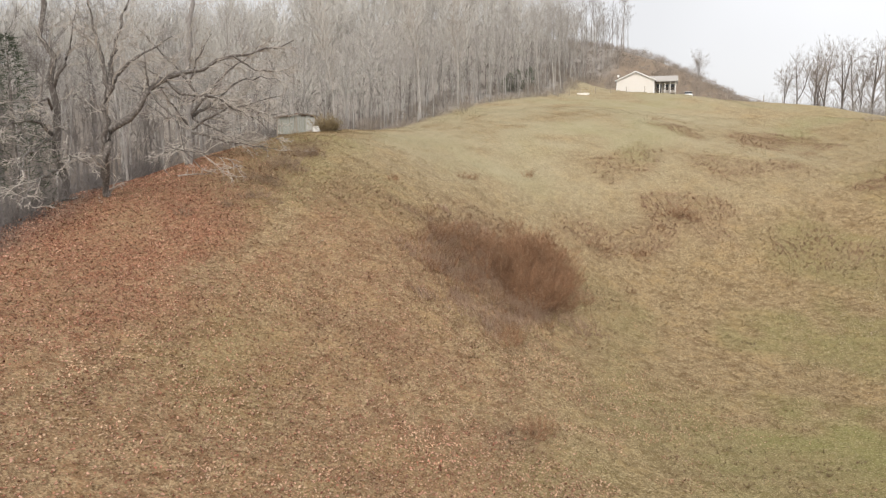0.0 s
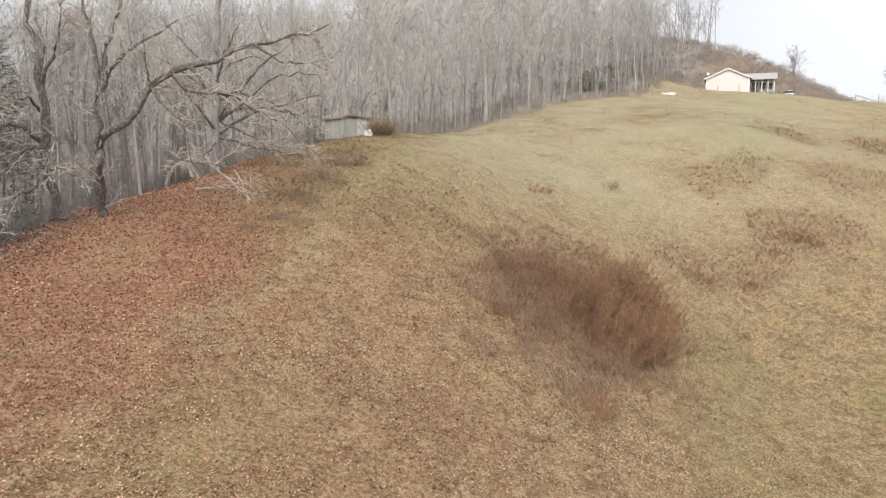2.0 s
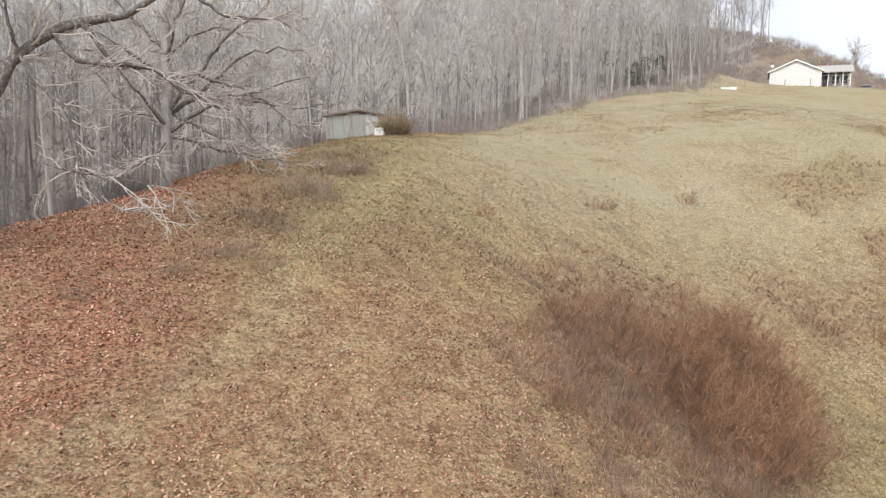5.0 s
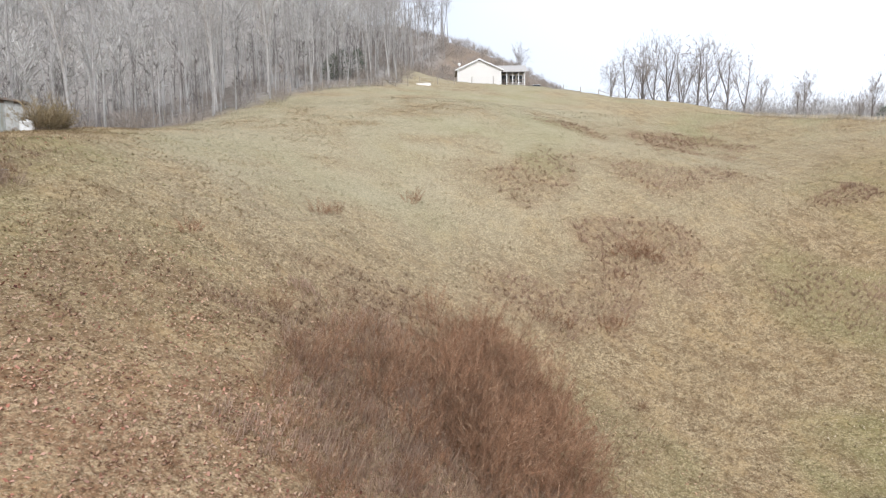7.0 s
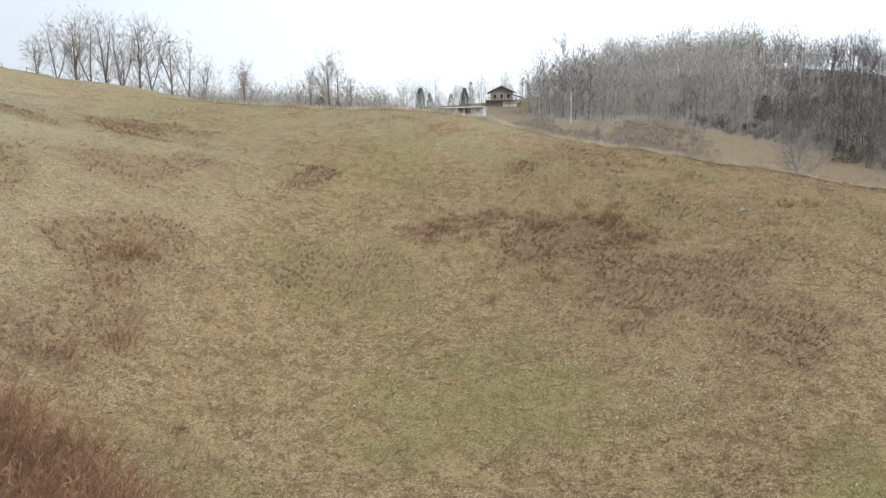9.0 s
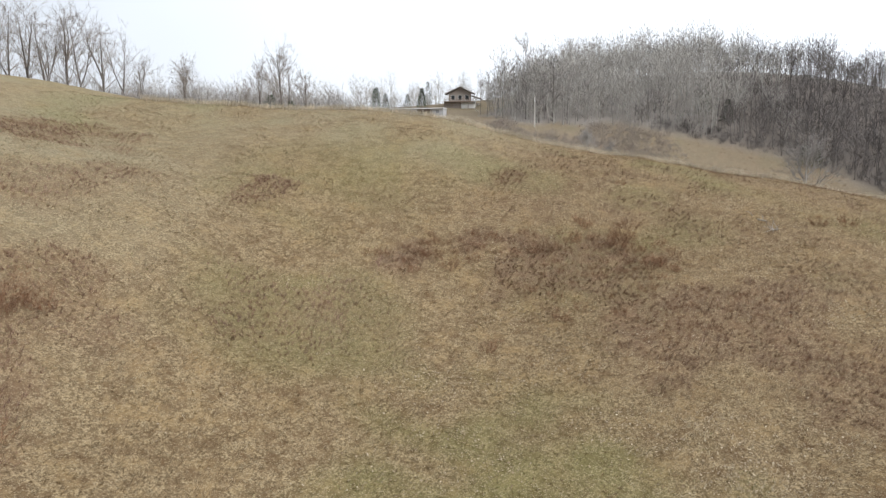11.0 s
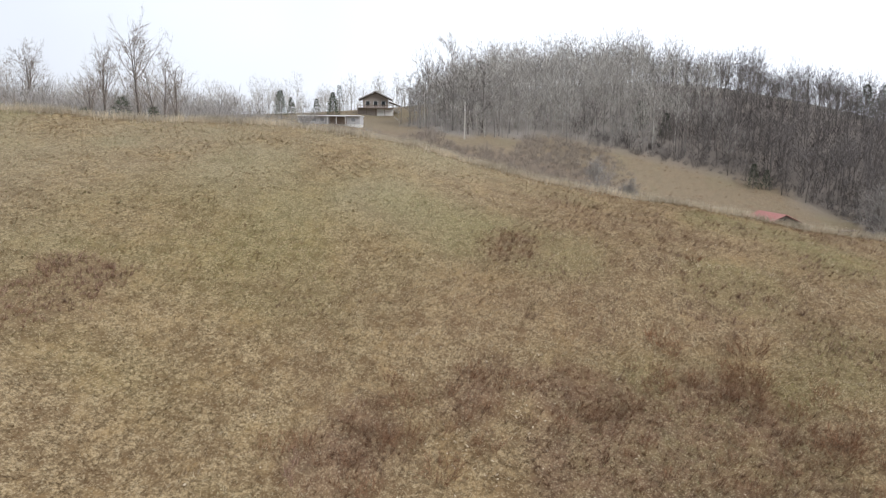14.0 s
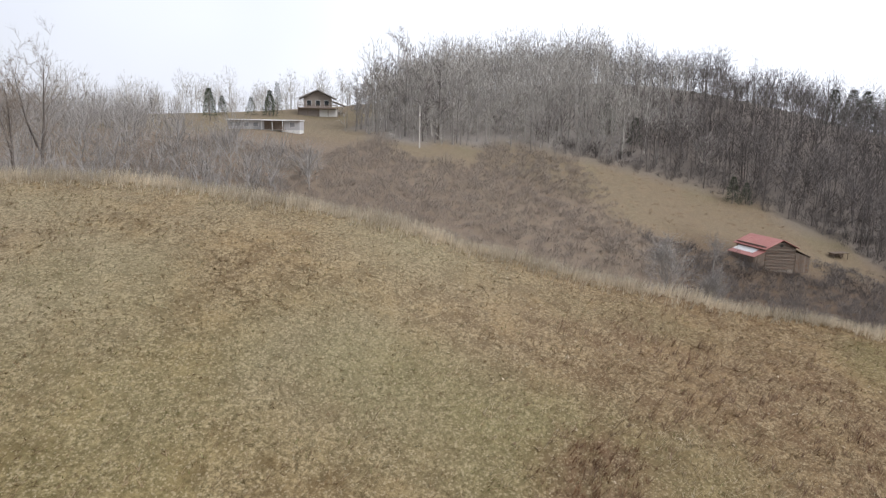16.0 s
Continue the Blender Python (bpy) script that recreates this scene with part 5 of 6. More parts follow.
for x, y, s, k in [(-12.3, 63.8, 0.85, 0), (-11.5, 64.4, 0.7, 1), (-13.1, 64.2, 0.6, 1), (-13.5, 59.5, 0.85, 0), (-12.2, 58.9, 0.75, 1), (-14.2, 60.2, 0.7, 1), (-12.9, 60.4, 0.7, 0), (-13.8, 55.1, 0.55, 0), (-13.0, 54.8, 0.5, 1), (-15.2, 55.6, 0.5, 1), (-13.8, 51.9, 0.6, 0), (-12.5, 51.7, 0.5, 1), (-14.6, 51.6, 0.45, 1), (-17.5, 46.8, 0.42, 0), (-15.5, 49.5, 0.45, 1), (-17, 54.6, 0.35, 1)]:
    plant_shrub(SHRUBS["grey"][k], x, y, s, x * 50, "fuzzy leafless grey-brown bush among fallen leaves", "bank bushes", rng.normal(0, 4))
plant_shrub(SHRUBS["grey"][1], -17.4, 82.6, 0.4, 40, "low leafless bush against the front of the shed", "shed bushes")
for x, y, s in [(-14.0, 83.9, 0.95), (-13.5, 84.4, 0.8)]:
    plant_shrub(SHRUBS["gold"][0], x, y, s, x * 30, "rounded golden-brown bush beside the shed", "shed bushes")
spots = []
for px, py, rx, ry, s in PATCHES:
    for _ in range(int(3 + rx * ry * 0.2) if s > 0.55 else 0):
        spots.append((px + rx * rng.normal(0, 0.55), py + ry * rng.normal(0, 0.55)))
tagged(joined("weed_clumps", [shrub_arrays(75 + i, t, w, 20, 10, 0.006) for i, (t, w) in enumerate([(1.1, 1.9), (0.8, 1.7)])], np.array(spots), WEEDS, rng, 0.22, 0.55, 0.05), "low tan leafless weed clumps in the pasture", "weeds", kind="stuff")
spots = []
for cx, cy, rx, ry, count in [(53, 69.5, 3, 1.5, 14), (56.5, 66, 2.5, 2, 14), (59, 61, 2.5, 2.5, 18), (61.5, 56, 2, 3, 18), (59.5, 51.5, 2.5, 2, 14), (54.5, 57, 4, 4, 12), (53, 49, 4, 4, 8)]:
    for i in range(count):
        a, r = i * 2.39996 + cx, math.sqrt((i + 0.5) / count)
        spots.append((cx + rx * r * math.cos(a) + rng.normal(0, 0.8), cy + ry * r * math.sin(a) + rng.normal(0, 0.6)))
tagged(joined("briar_clumps", [shrub_arrays(70 + i, t, w, 32, 24, 0.008) for i, (t, w) in enumerate([(2.2, 3.0), (1.7, 2.6)])], np.array(spots), BRUSH, rng, 0.26, 0.5, 0.05), "low brown briar clumps in the dry weeds", "brush", kind="stuff")


def blades(name, places, tone, count, low, high, lean, width, material, label, category, seed):
    """Tufts of grass, each blade a thin triangle."""
    rng = np.random.default_rng(seed)
    n = len(places)
    root = np.repeat(np.stack([places[:, 0], places[:, 1], height(places[:, 0], places[:, 1]) - 0.02], 1), count, 0)
    m = n * count
    root[:, :2] += rng.normal(0, 0.05, (m, 2))
    # blades lie mostly one way, as wind and rain have combed them
    a = np.repeat(4.4 + 3.2 * (lattice_noise(places[:, 0], places[:, 1], 9.0, 51) - 0.5) + 2.4 * (lattice_noise(places[:, 0], places[:, 1], 1.6, 52) - 0.5), count) + rng.normal(0, 0.8, m)
    tall = rng.uniform(low, high, m) * np.repeat(tone, count)
    tip = root + np.stack([np.cos(a) * tall * lean, np.sin(a) * tall * lean, tall], 1) + rng.normal(0, 0.03, (m, 3))
    b = a + np.pi / 2 + rng.normal(0, 0.4, m)
    side = np.stack([np.cos(b), np.sin(b), np.zeros(m)], 1) * (width * rng.uniform(0.6, 1.3, m))[:, None]
    v = np.stack([root - side, root + side, tip], 1).reshape(-1, 3)
    return tagged(new(name, mesh_of(name, v, np.arange(m * 3).reshape(-1, 3), material)), label, category, kind="stuff")


def strewn(count, x0, x1, y0, y1, seed):
    r = np.random.default_rng(seed)
    return np.stack([r.uniform(x0, x1, count), r.uniform(y0, y1, count)], 1), r


pts, r = strewn(242000, -24, 96, 12, 118, 7)
pts = pts[r.random(len(pts)) < step(pts[:, 1], 12, 20)]
lit, grn, wee, woo, _, mow = covers(pts[:, 0], pts[:, 1])
pick = r.random(len(pts))
open_land = woo < 0.3
mood = r.random(len(pts))
weedy = open_land & (mood < np.clip((wee - 0.22) * 1.5, 0, 0.85) * (1 - 0.8 * mow))
lush = open_land & ~weedy & (pick > 1 - 0.8 * np.maximum(grn, 0.5 * mow))
dry = open_land & ~weedy & ~lush & (pick > lit * 0.75)
rank = weedy & (pick < 0.85)
close = (dry | lush) & (r.random(len(pts)) < 1.2 * mow)
dry, lush = dry & ~close, lush & ~close
blades("mown_grass", pts[close], 0.5 + 0.5 * lattice_noise(pts[close, 0], pts[close, 1], 3.0, 26), 3, 0.04, 0.11, 1.3, 0.02, BLADES_MOWN, "short grazed grass on the upper pasture, paled for haze", "grass", 10)
blades("dry_grass", pts[dry], (0.5 + 0.9 * lattice_noise(pts[dry, 0], pts[dry, 1], 3.0, 21)) * (1 - 0.45 * mow[dry]), 3, 0.06, 0.16, 1.6, 0.02, BLADES, "short dry straw-coloured pasture grass in tufts", "grass", 1)
blades("green_grass", pts[lush], (0.5 + 0.6 * lattice_noise(pts[lush, 0], pts[lush, 1], 3.0, 22)) * (1 - 0.35 * mow[lush]), 3, 0.05, 0.14, 1.3, 0.018, BLADES_GREEN, "short green-tinged winter grass in tufts", "grass", 2)
rosy = rank & (np.hypot((pts[:, 0] - 30) / 36, (pts[:, 1] - 92) / 26) < 1.0) & (r.random(len(pts)) < 0.8)
rank = rank & ~rosy
blades("rosy_weeds", pts[rosy], 0.5 + 0.9 * lattice_noise(pts[rosy, 0], pts[rosy, 1], 2.0, 25), 10, 0.14, 0.42, 0.7, 0.012, ROSY, "tall rosy-brown dead weed stalks on the upper slope", "weeds", 9)
briar = rank & (r.random(len(pts)) < (wee - 0.25) * 1.6)
rank = rank & ~briar
blades("tall_weeds", pts[rank], 0.5 + 0.9 * lattice_noise(pts[rank, 0], pts[rank, 1], 2.0, 23), 9, 0.12, 0.42, 0.8, 0.01, WEEDS, "rank brown dead weeds and tall grass", "weeds", 3)
blades("briar_weeds", pts[briar], 0.5 + 0.9 * lattice_noise(pts[briar, 0], pts[briar, 1], 2.0, 24), 10, 0.1, 0.38, 0.9, 0.009, BRIARS, "tangled dead brown briars and weeds", "weeds", 5)
ring, r = strewn(26000, -6, 13, 44, 68, 15)
away = np.hypot((ring[:, 0] - 3.6) / 6.2, (ring[:, 1] - 54.5) / 8.0)
ring = ring[r.random(len(ring)) < step(1.2 - away + 1.1 * (lattice_noise(ring[:, 0], ring[:, 1], 1.8, 62) - 0.5), 0, 0.8) * 0.8]
blades("thicket_grass", ring, 0.6 + 0.8 * lattice_noise(ring[:, 0], ring[:, 1], 1.2, 63), 5, 0.2, 0.65, 0.5, 0.014, FRINGE, "tall pinkish dead grass round the thicket", "grass", 8)
tufts, r = strewn(24000, 28, 72, 30, 74, 12)
tufts = tufts[(covers(tufts[:, 0], tufts[:, 1])[2] < 0.4) & (r.random(len(tufts)) < 0.15 + 0.85 * step(0.6 * lattice_noise(tufts[:, 0], tufts[:, 1], 4.0, 41) + 0.4 * lattice_noise(tufts[:, 0], tufts[:, 1], 1.2, 42), 0.42, 0.7))]
blades("pale_tufts", tufts, 0.6 + 0.8 * r.random(len(tufts)), 5, 0.07, 0.17, 1.5, 0.013, BLADES_PALE, "flattened bleached tufts of dead grass", "grass", 6)
crest, r = strewn(80000, 66, 100, 30, 112, 9)
crest = crest[np.abs(beyond(crest[:, 0], crest[:, 1], CREST) - 1.6) < 0.8 + 1.6 * r.random(len(crest))]
blades("crest_grass", crest, 0.7 + 0.6 * lattice_noise(crest[:, 0], crest[:, 1], 1.5, 61), 5, 0.3, 0.75, 0.4, 0.013, CREST_GRASS, "tall pale dry grass along the crest", "grass", 4)


def flakes(name, p, r, small, big, lift, material, label, category):
    """Thin curled four-cornered bits lying on the ground."""
    n = len(p)
    c = np.stack([p[:, 0], p[:, 1], height(p[:, 0], p[:, 1]) + r.uniform(0.01, lift, n)], 1)
    a, s = r.uniform(0, 2 * np.pi, n), r.uniform(small, big, n)
    u = np.stack([np.cos(a), np.sin(a), r.normal(0, 0.45, n)], 1) * s[:, None]
    w = np.stack([-np.sin(a), np.cos(a), r.normal(0, 0.45, n)], 1) * (s * 0.6)[:, None]
    v = np.stack([c - u, c - w, c + u, c + w], 1).reshape(-1, 3)
    tagged(new(name, mesh_of(name, v, np.arange(4 * n).reshape(-1, 4), material)), label, category, kind="stuff")


p, r = strewn(308000, -28, 18, 12, 76, 33)
lit, _, _, woo, _, _ = covers(p[:, 0], p[:, 1])
flakes("fallen_leaves", p[r.random(len(p)) < np.maximum(lit, 0.7 * woo) * 0.95 * step(p[:, 1], 12, 20)], r, 0.03, 0.075, 0.07, LEAVES, "scattered rust-brown fallen leaves", "leaves")
p, r = strewn(280000, -16, 26, 12, 66, 35)
lit, _, wee, woo, _, mow = covers(p[:, 0], p[:, 1])
drift = (0.25 + 0.75 * step(20 - p[:, 0], 0, 16)) * step(0.5 * lattice_noise(p[:, 0], p[:, 1], 5.0, 45) + 0.5 * lattice_noise(p[:, 0], p[:, 1], 1.5, 46), 0.36, 0.64) * (1 - mow) * (1 - lit) * step(p[:, 0], 26, 10) * step(66 - p[:, 1], 0, 14)
flakes("blown_leaves", p[r.random(len(p)) < 0.62 * drift * step(p[:, 1], 12, 20)], r, 0.03, 0.075, 0.09, LEAVES_TAN, "pale salmon-tan dead leaves blown over the dry slope", "leaves")
p, r = strewn(90000, 26, 80, 26, 74, 34)
dense = step(0.55 * lattice_noise(p[:, 0], p[:, 1], 5.0, 43) + 0.45 * lattice_noise(p[:, 0], p[:, 1], 1.4, 44), 0.45, 0.68) * np.clip(step(72 - p[:, 1], 0, 14) * step(p[:, 0], 28, 44) + 0.15, 0, 1) * (0.08 + 0.92 * step(66 - p[:, 0], 0, 10)) * (1 - 0.85 * np.clip(1.2 * covers(p[:, 0], p[:, 1])[2], 0, 1))
flakes("leaf_bits", p[r.random(len(p)) < 0.03 + 0.8 * dense], r, 0.025, 0.07, 0.12, FLECKS, "bleached bits of dead leaf and stalk in the grass", "litter")


# ---------------------------------------------------------------- buildings
def gable_house():
    """Cream ranch house on the hilltop; local x runs along the gable wall, y back from it."""
    gx, gy = 36.4, 148.9
    h = thing("house", pose(gx, gy, 25.9, 0, 0, -17.5), "cream-sided ranch house with grey shingle roof and covered porch", "house")
    w, dep, eave, peak = 7.4, 11.0, 3.1, 4.75
    part("foundation", boxes((-0.05, -0.05, -2.0, w + 0.05, dep, 0.25)), STONE, h, "grey block foundation")
    part("wall", prism([(0, 0.25), (w, 0.25), (w, eave), (w / 2, peak - 0.12), (0, eave)], 0, dep), SIDING, h, "cream lap siding")
    k = (peak - eave) / (w / 2)
    for side in (-1, 1):
        x0, x1 = w / 2, w / 2 + side * (w / 2 + 0.45)
        z1 = peak - k * (w / 2 + 0.45)
        roof = part("roof", prism([(x0, peak), (x1, z1), (x1, z1 + 0.16), (x0, peak + 0.18)], -0.35, dep + 0.35), SHINGLE, h)
        part("fascia", prism([(x0, peak - 0.06), (x1, z1 - 0.06), (x1, z1 + 0.15), (x0, peak + 0.16)], -0.4, -0.352), TRIM, roof, "white fascia board")
        part("corner_board", boxes((w / 2 + side * w / 2 - 0.09, -0.03, 0.25, w / 2 + side * w / 2 + 0.09, 0.06, eave)), TRIM, h)
    for i in range(11):
        part("siding_board", boxes((0.1, -0.014, 0.36 + i * 0.25, w - 0.1, -0.002, 0.59 + i * 0.25)), SIDING, h)
    dish = part("satellite_dish", rod(bmesh.new(), (0.2, -0.5, 3.9), (0.28, -0.62, 3.95), 0.27, 0.22, 14), TRIM, h, "white satellite dish")
    part("mast", rod(bmesh.new(), (0.3, -0.3, 3.2), (0.28, -0.4, 3.9), 0.03), WIRE, dish)
    # side wing with the open porch
    px0, px1, py0, py1 = w, w + 4.4, 1.4, 6.6
    deck = part("porch_deck", boxes((px0, py0, 0.35, px1, py1, 0.52)), POST, h, "weathered wooden deck")
    for i in range(5):
        x = px0 + 0.1 + i * (px1 - px0 - 0.2) / 4
        part("porch_post", boxes((x - 0.07, py0 + 0.02, -1.6, x + 0.07, py0 + 0.16, 2.75)), TRIM, h, "white porch post")
    for z in (0.75, 1.4):
        part("porch_rail", boxes((px0, py0 + 0.05, z, px1, py0 + 0.11, z + 0.08)), BARNWOOD, h)
    for i in range(18):
        x = px0 + 0.2 + i * 0.235
        part("baluster", boxes((x - 0.02, py0 + 0.06, 0.8, x + 0.02, py0 + 0.1, 1.42)), BARNWOOD, h)
    part("porch_back_wall", boxes((px0, py0 + 2.6, 0.5, px1, py1, 2.75)), SIDING, h)
    for x, ww, z0, z1 in ((px0 + 0.5, 1.0, 0.55, 2.5), (px0 + 1.9, 1.0, 1.2, 2.4), (px0 + 3.2, 0.9, 1.2, 2.4)):
        win = part("porch_window", boxes((x, py0 + 2.52, z0, x + ww, py0 + 2.595, z1)), DARKGLASS, h, "dark window behind the porch")
        part("frame", boxes((x - 0.08, py0 + 2.54, z0 - 0.08, x, py0 + 2.6, z1 + 0.08), (x + ww, py0 + 2.54, z0 - 0.08, x + ww + 0.08, py0 + 2.6, z1 + 0.08), (x, py0 + 2.54, z1, x + ww, py0 + 2.6, z1 + 0.08)), TRIM, win)
    wing = prism([(py0 - 0.4, 2.72), ((py0 + py1) / 2, 4.0), (py1 + 0.4, 2.72), (py1 + 0.4, 2.86), ((py0 + py1) / 2, 4.16), (py0 - 0.4, 2.86)], px0 - 2.0, px1 + 0.35)
    bmesh.ops.transform(wing, matrix=Matrix(((0, 1, 0, 0), (1, 0, 0, 0), (0, 0, 1, 0), (0, 0, 0, 1))), verts=wing.verts[:])
    bmesh.ops.recalc_face_normals(wing, faces=wing.faces[:])
    part("porch_roof", wing, SHINGLE, h)
    tri = prism([(py0, 2.75), (py1, 2.75), ((py0 + py1) / 2, 3.98)], px1 - 0.1, px1)
    bmesh.ops.transform(tri, matrix=Matrix(((0, 1, 0, 0), (1, 0, 0, 0), (0, 0, 1, 0), (0, 0, 0, 1))), verts=tri.verts[:])
    bmesh.ops.recalc_face_normals(tri, faces=tri.faces[:])
    part("porch_gable", tri, SIDING, h)
    part("side_window", boxes((w - 0.01, 0.45, 1.2, w + 0.05, 1.15, 2.4)), DARKGLASS, h)
    steps = part("steps", boxes((px0 + 0.1, py0 - 0.9, -0.9, px0 + 1.3, py0, 0.3), (px0 + 0.1, py0 - 1.5, -0.9, px0 + 1.3, py0 - 0.9, 0.0)), POST, h, "wooden porch steps")
    part("side_deck", boxes((-1.7, 4.0, -1.2, -0.06, 7.0, 0.6)), BARNWOOD, h, "small brown wooden side deck")
    part("side_rail", boxes((-1.7, 4.0, 1.3, -0.06, 4.06, 1.4), (-1.7, 4.0, 0.6, -1.62, 4.06, 1.4), (-0.16, 4.0, 0.6, -0.08, 4.06, 1.4)), BARNWOOD, h)


def parked_car(x, y, turn):
    c = thing("parked_car", pose(x, y, ground_at(x, y) - 0.05, 0, 0, turn), "white car parked beside the hilltop house", "car")
    body = prism([(-2.1, 0.35), (2.1, 0.35), (2.15, 0.75), (1.2, 0.9), (-2.0, 0.95), (-2.15, 0.7)], -0.85, 0.85)
    bmesh.ops.bevel(body, geom=body.edges[:], offset=0.06, segments=2, affect="EDGES")
    part("body", body, CARPAINT, c)
    cabin = prism([(-1.6, 0.9), (0.9, 0.88), (0.3, 1.45), (-1.2, 1.46)], -0.72, 0.72)
    bmesh.ops.bevel(cabin, geom=cabin.edges[:], offset=0.05, segments=2, affect="EDGES")
    cab = part("cabin", cabin, DARKGLASS, c, "dark car windows")
    part("car_roof", boxes((-1.2, -0.68, 1.44, 0.3, 0.68, 1.49), bevel=0.02), CARPAINT, cab)
    for wx in (-1.3, 1.35):
        for wy in (-0.8, 0.8):
            tyre = part("wheel", rod(bmesh.new(), (wx, wy - 0.1, 0.34), (wx, wy + 0.1, 0.34), 0.34, sides=18), RUBBER, c)
            part("rim", rod(bmesh.new(), (wx, wy - 0.115, 0.34), (wx, wy + 0.115, 0.34), 0.2, sides=12), WIRE, tyre)


def tin_shed():
    """Old grey shed at the edge of the woods."""
    s = thing("shed", pose(-19.6, 83.3, 16.9, 0, 0, 14), "old grey-green tin-clad shed with a low-pitched roof", "shed")
    w, d, e, p = 4.5, 2.9, 1.85, 2.2
    part("wall", prism([(0.0, -0.8), (w, -0.8), (w, e), (2.7, p - 0.08), (0.0, e - 0.12)], 0.02, d), BARNWOOD, s, "weathered board wall")
    for i in range(8):
        x = 0.02 + i * 0.56
        top = e - 0.12 + 0.3 * (1 - abs(x + 0.28 - 2.7) / 2.7)
        pale = i > 5
        sheet = part("tin_sheet", boxes((x, -0.03 - 0.008 * (i % 2), -0.25, x + 0.55, 0.016, top - 0.09 * (i % 3))), BLEACHED_TIN if pale else TIN, s,
                     "bleached whitish tin sheet" if pale else "grey-green weathered tin sheet")
        for k in range(3):
            part("rib", boxes((x + 0.08 + k * 0.18, -0.05 - 0.008 * (i % 2), -0.25, x + 0.11 + k * 0.18, -0.03 - 0.008 * (i % 2), top - 0.1 - 0.09 * (i % 3))), BLEACHED_TIN if pale else TIN, sheet)
    for x0, z0, x1, z1 in ((-0.3, 1.68, 2.7, p), (2.7, p, w + 0.25, e + 0.02)):
        part("roof", prism([(x0, z0), (x1, z1), (x1, z1 + 0.07), (x0, z0 + 0.07)], -0.35, d + 0.3), OLD_TIN, s)
        part("eave_board", prism([(x0, z0 - 0.09), (x1, z1 - 0.09), (x1, z1), (x0, z0)], -0.33, -0.28), BARNWOOD, s, "dark eave board")
    for x in (0.0, 2.25, w - 0.1):
        part("corner_post", boxes((x, -0.1, -0.8, x + 0.1, -0.055, 1.72)), POST, s)
    part("loose_board", rod(bmesh.new(), (1.9, -0.1, -0.3), (2.2, -0.06, 1.9), 0.04, sides=6), POST, s)
    w = thing("white_tank", pose(-15.0, 83.6, ground_at(-15.0, 83.6), 0, 0, 10), "small white plastic tank beside the shed", "tank")
    tank = boxes((-0.42, -0.3, -0.1, 0.42, 0.3, 0.6), bevel=0.08)
    part("body", tank, TIN_WHITE, w)
    part("cap", rod(bmesh.new(), (0, 0, 0.6), (0, 0, 0.7), 0.12, sides=12), TIN_WHITE, w)


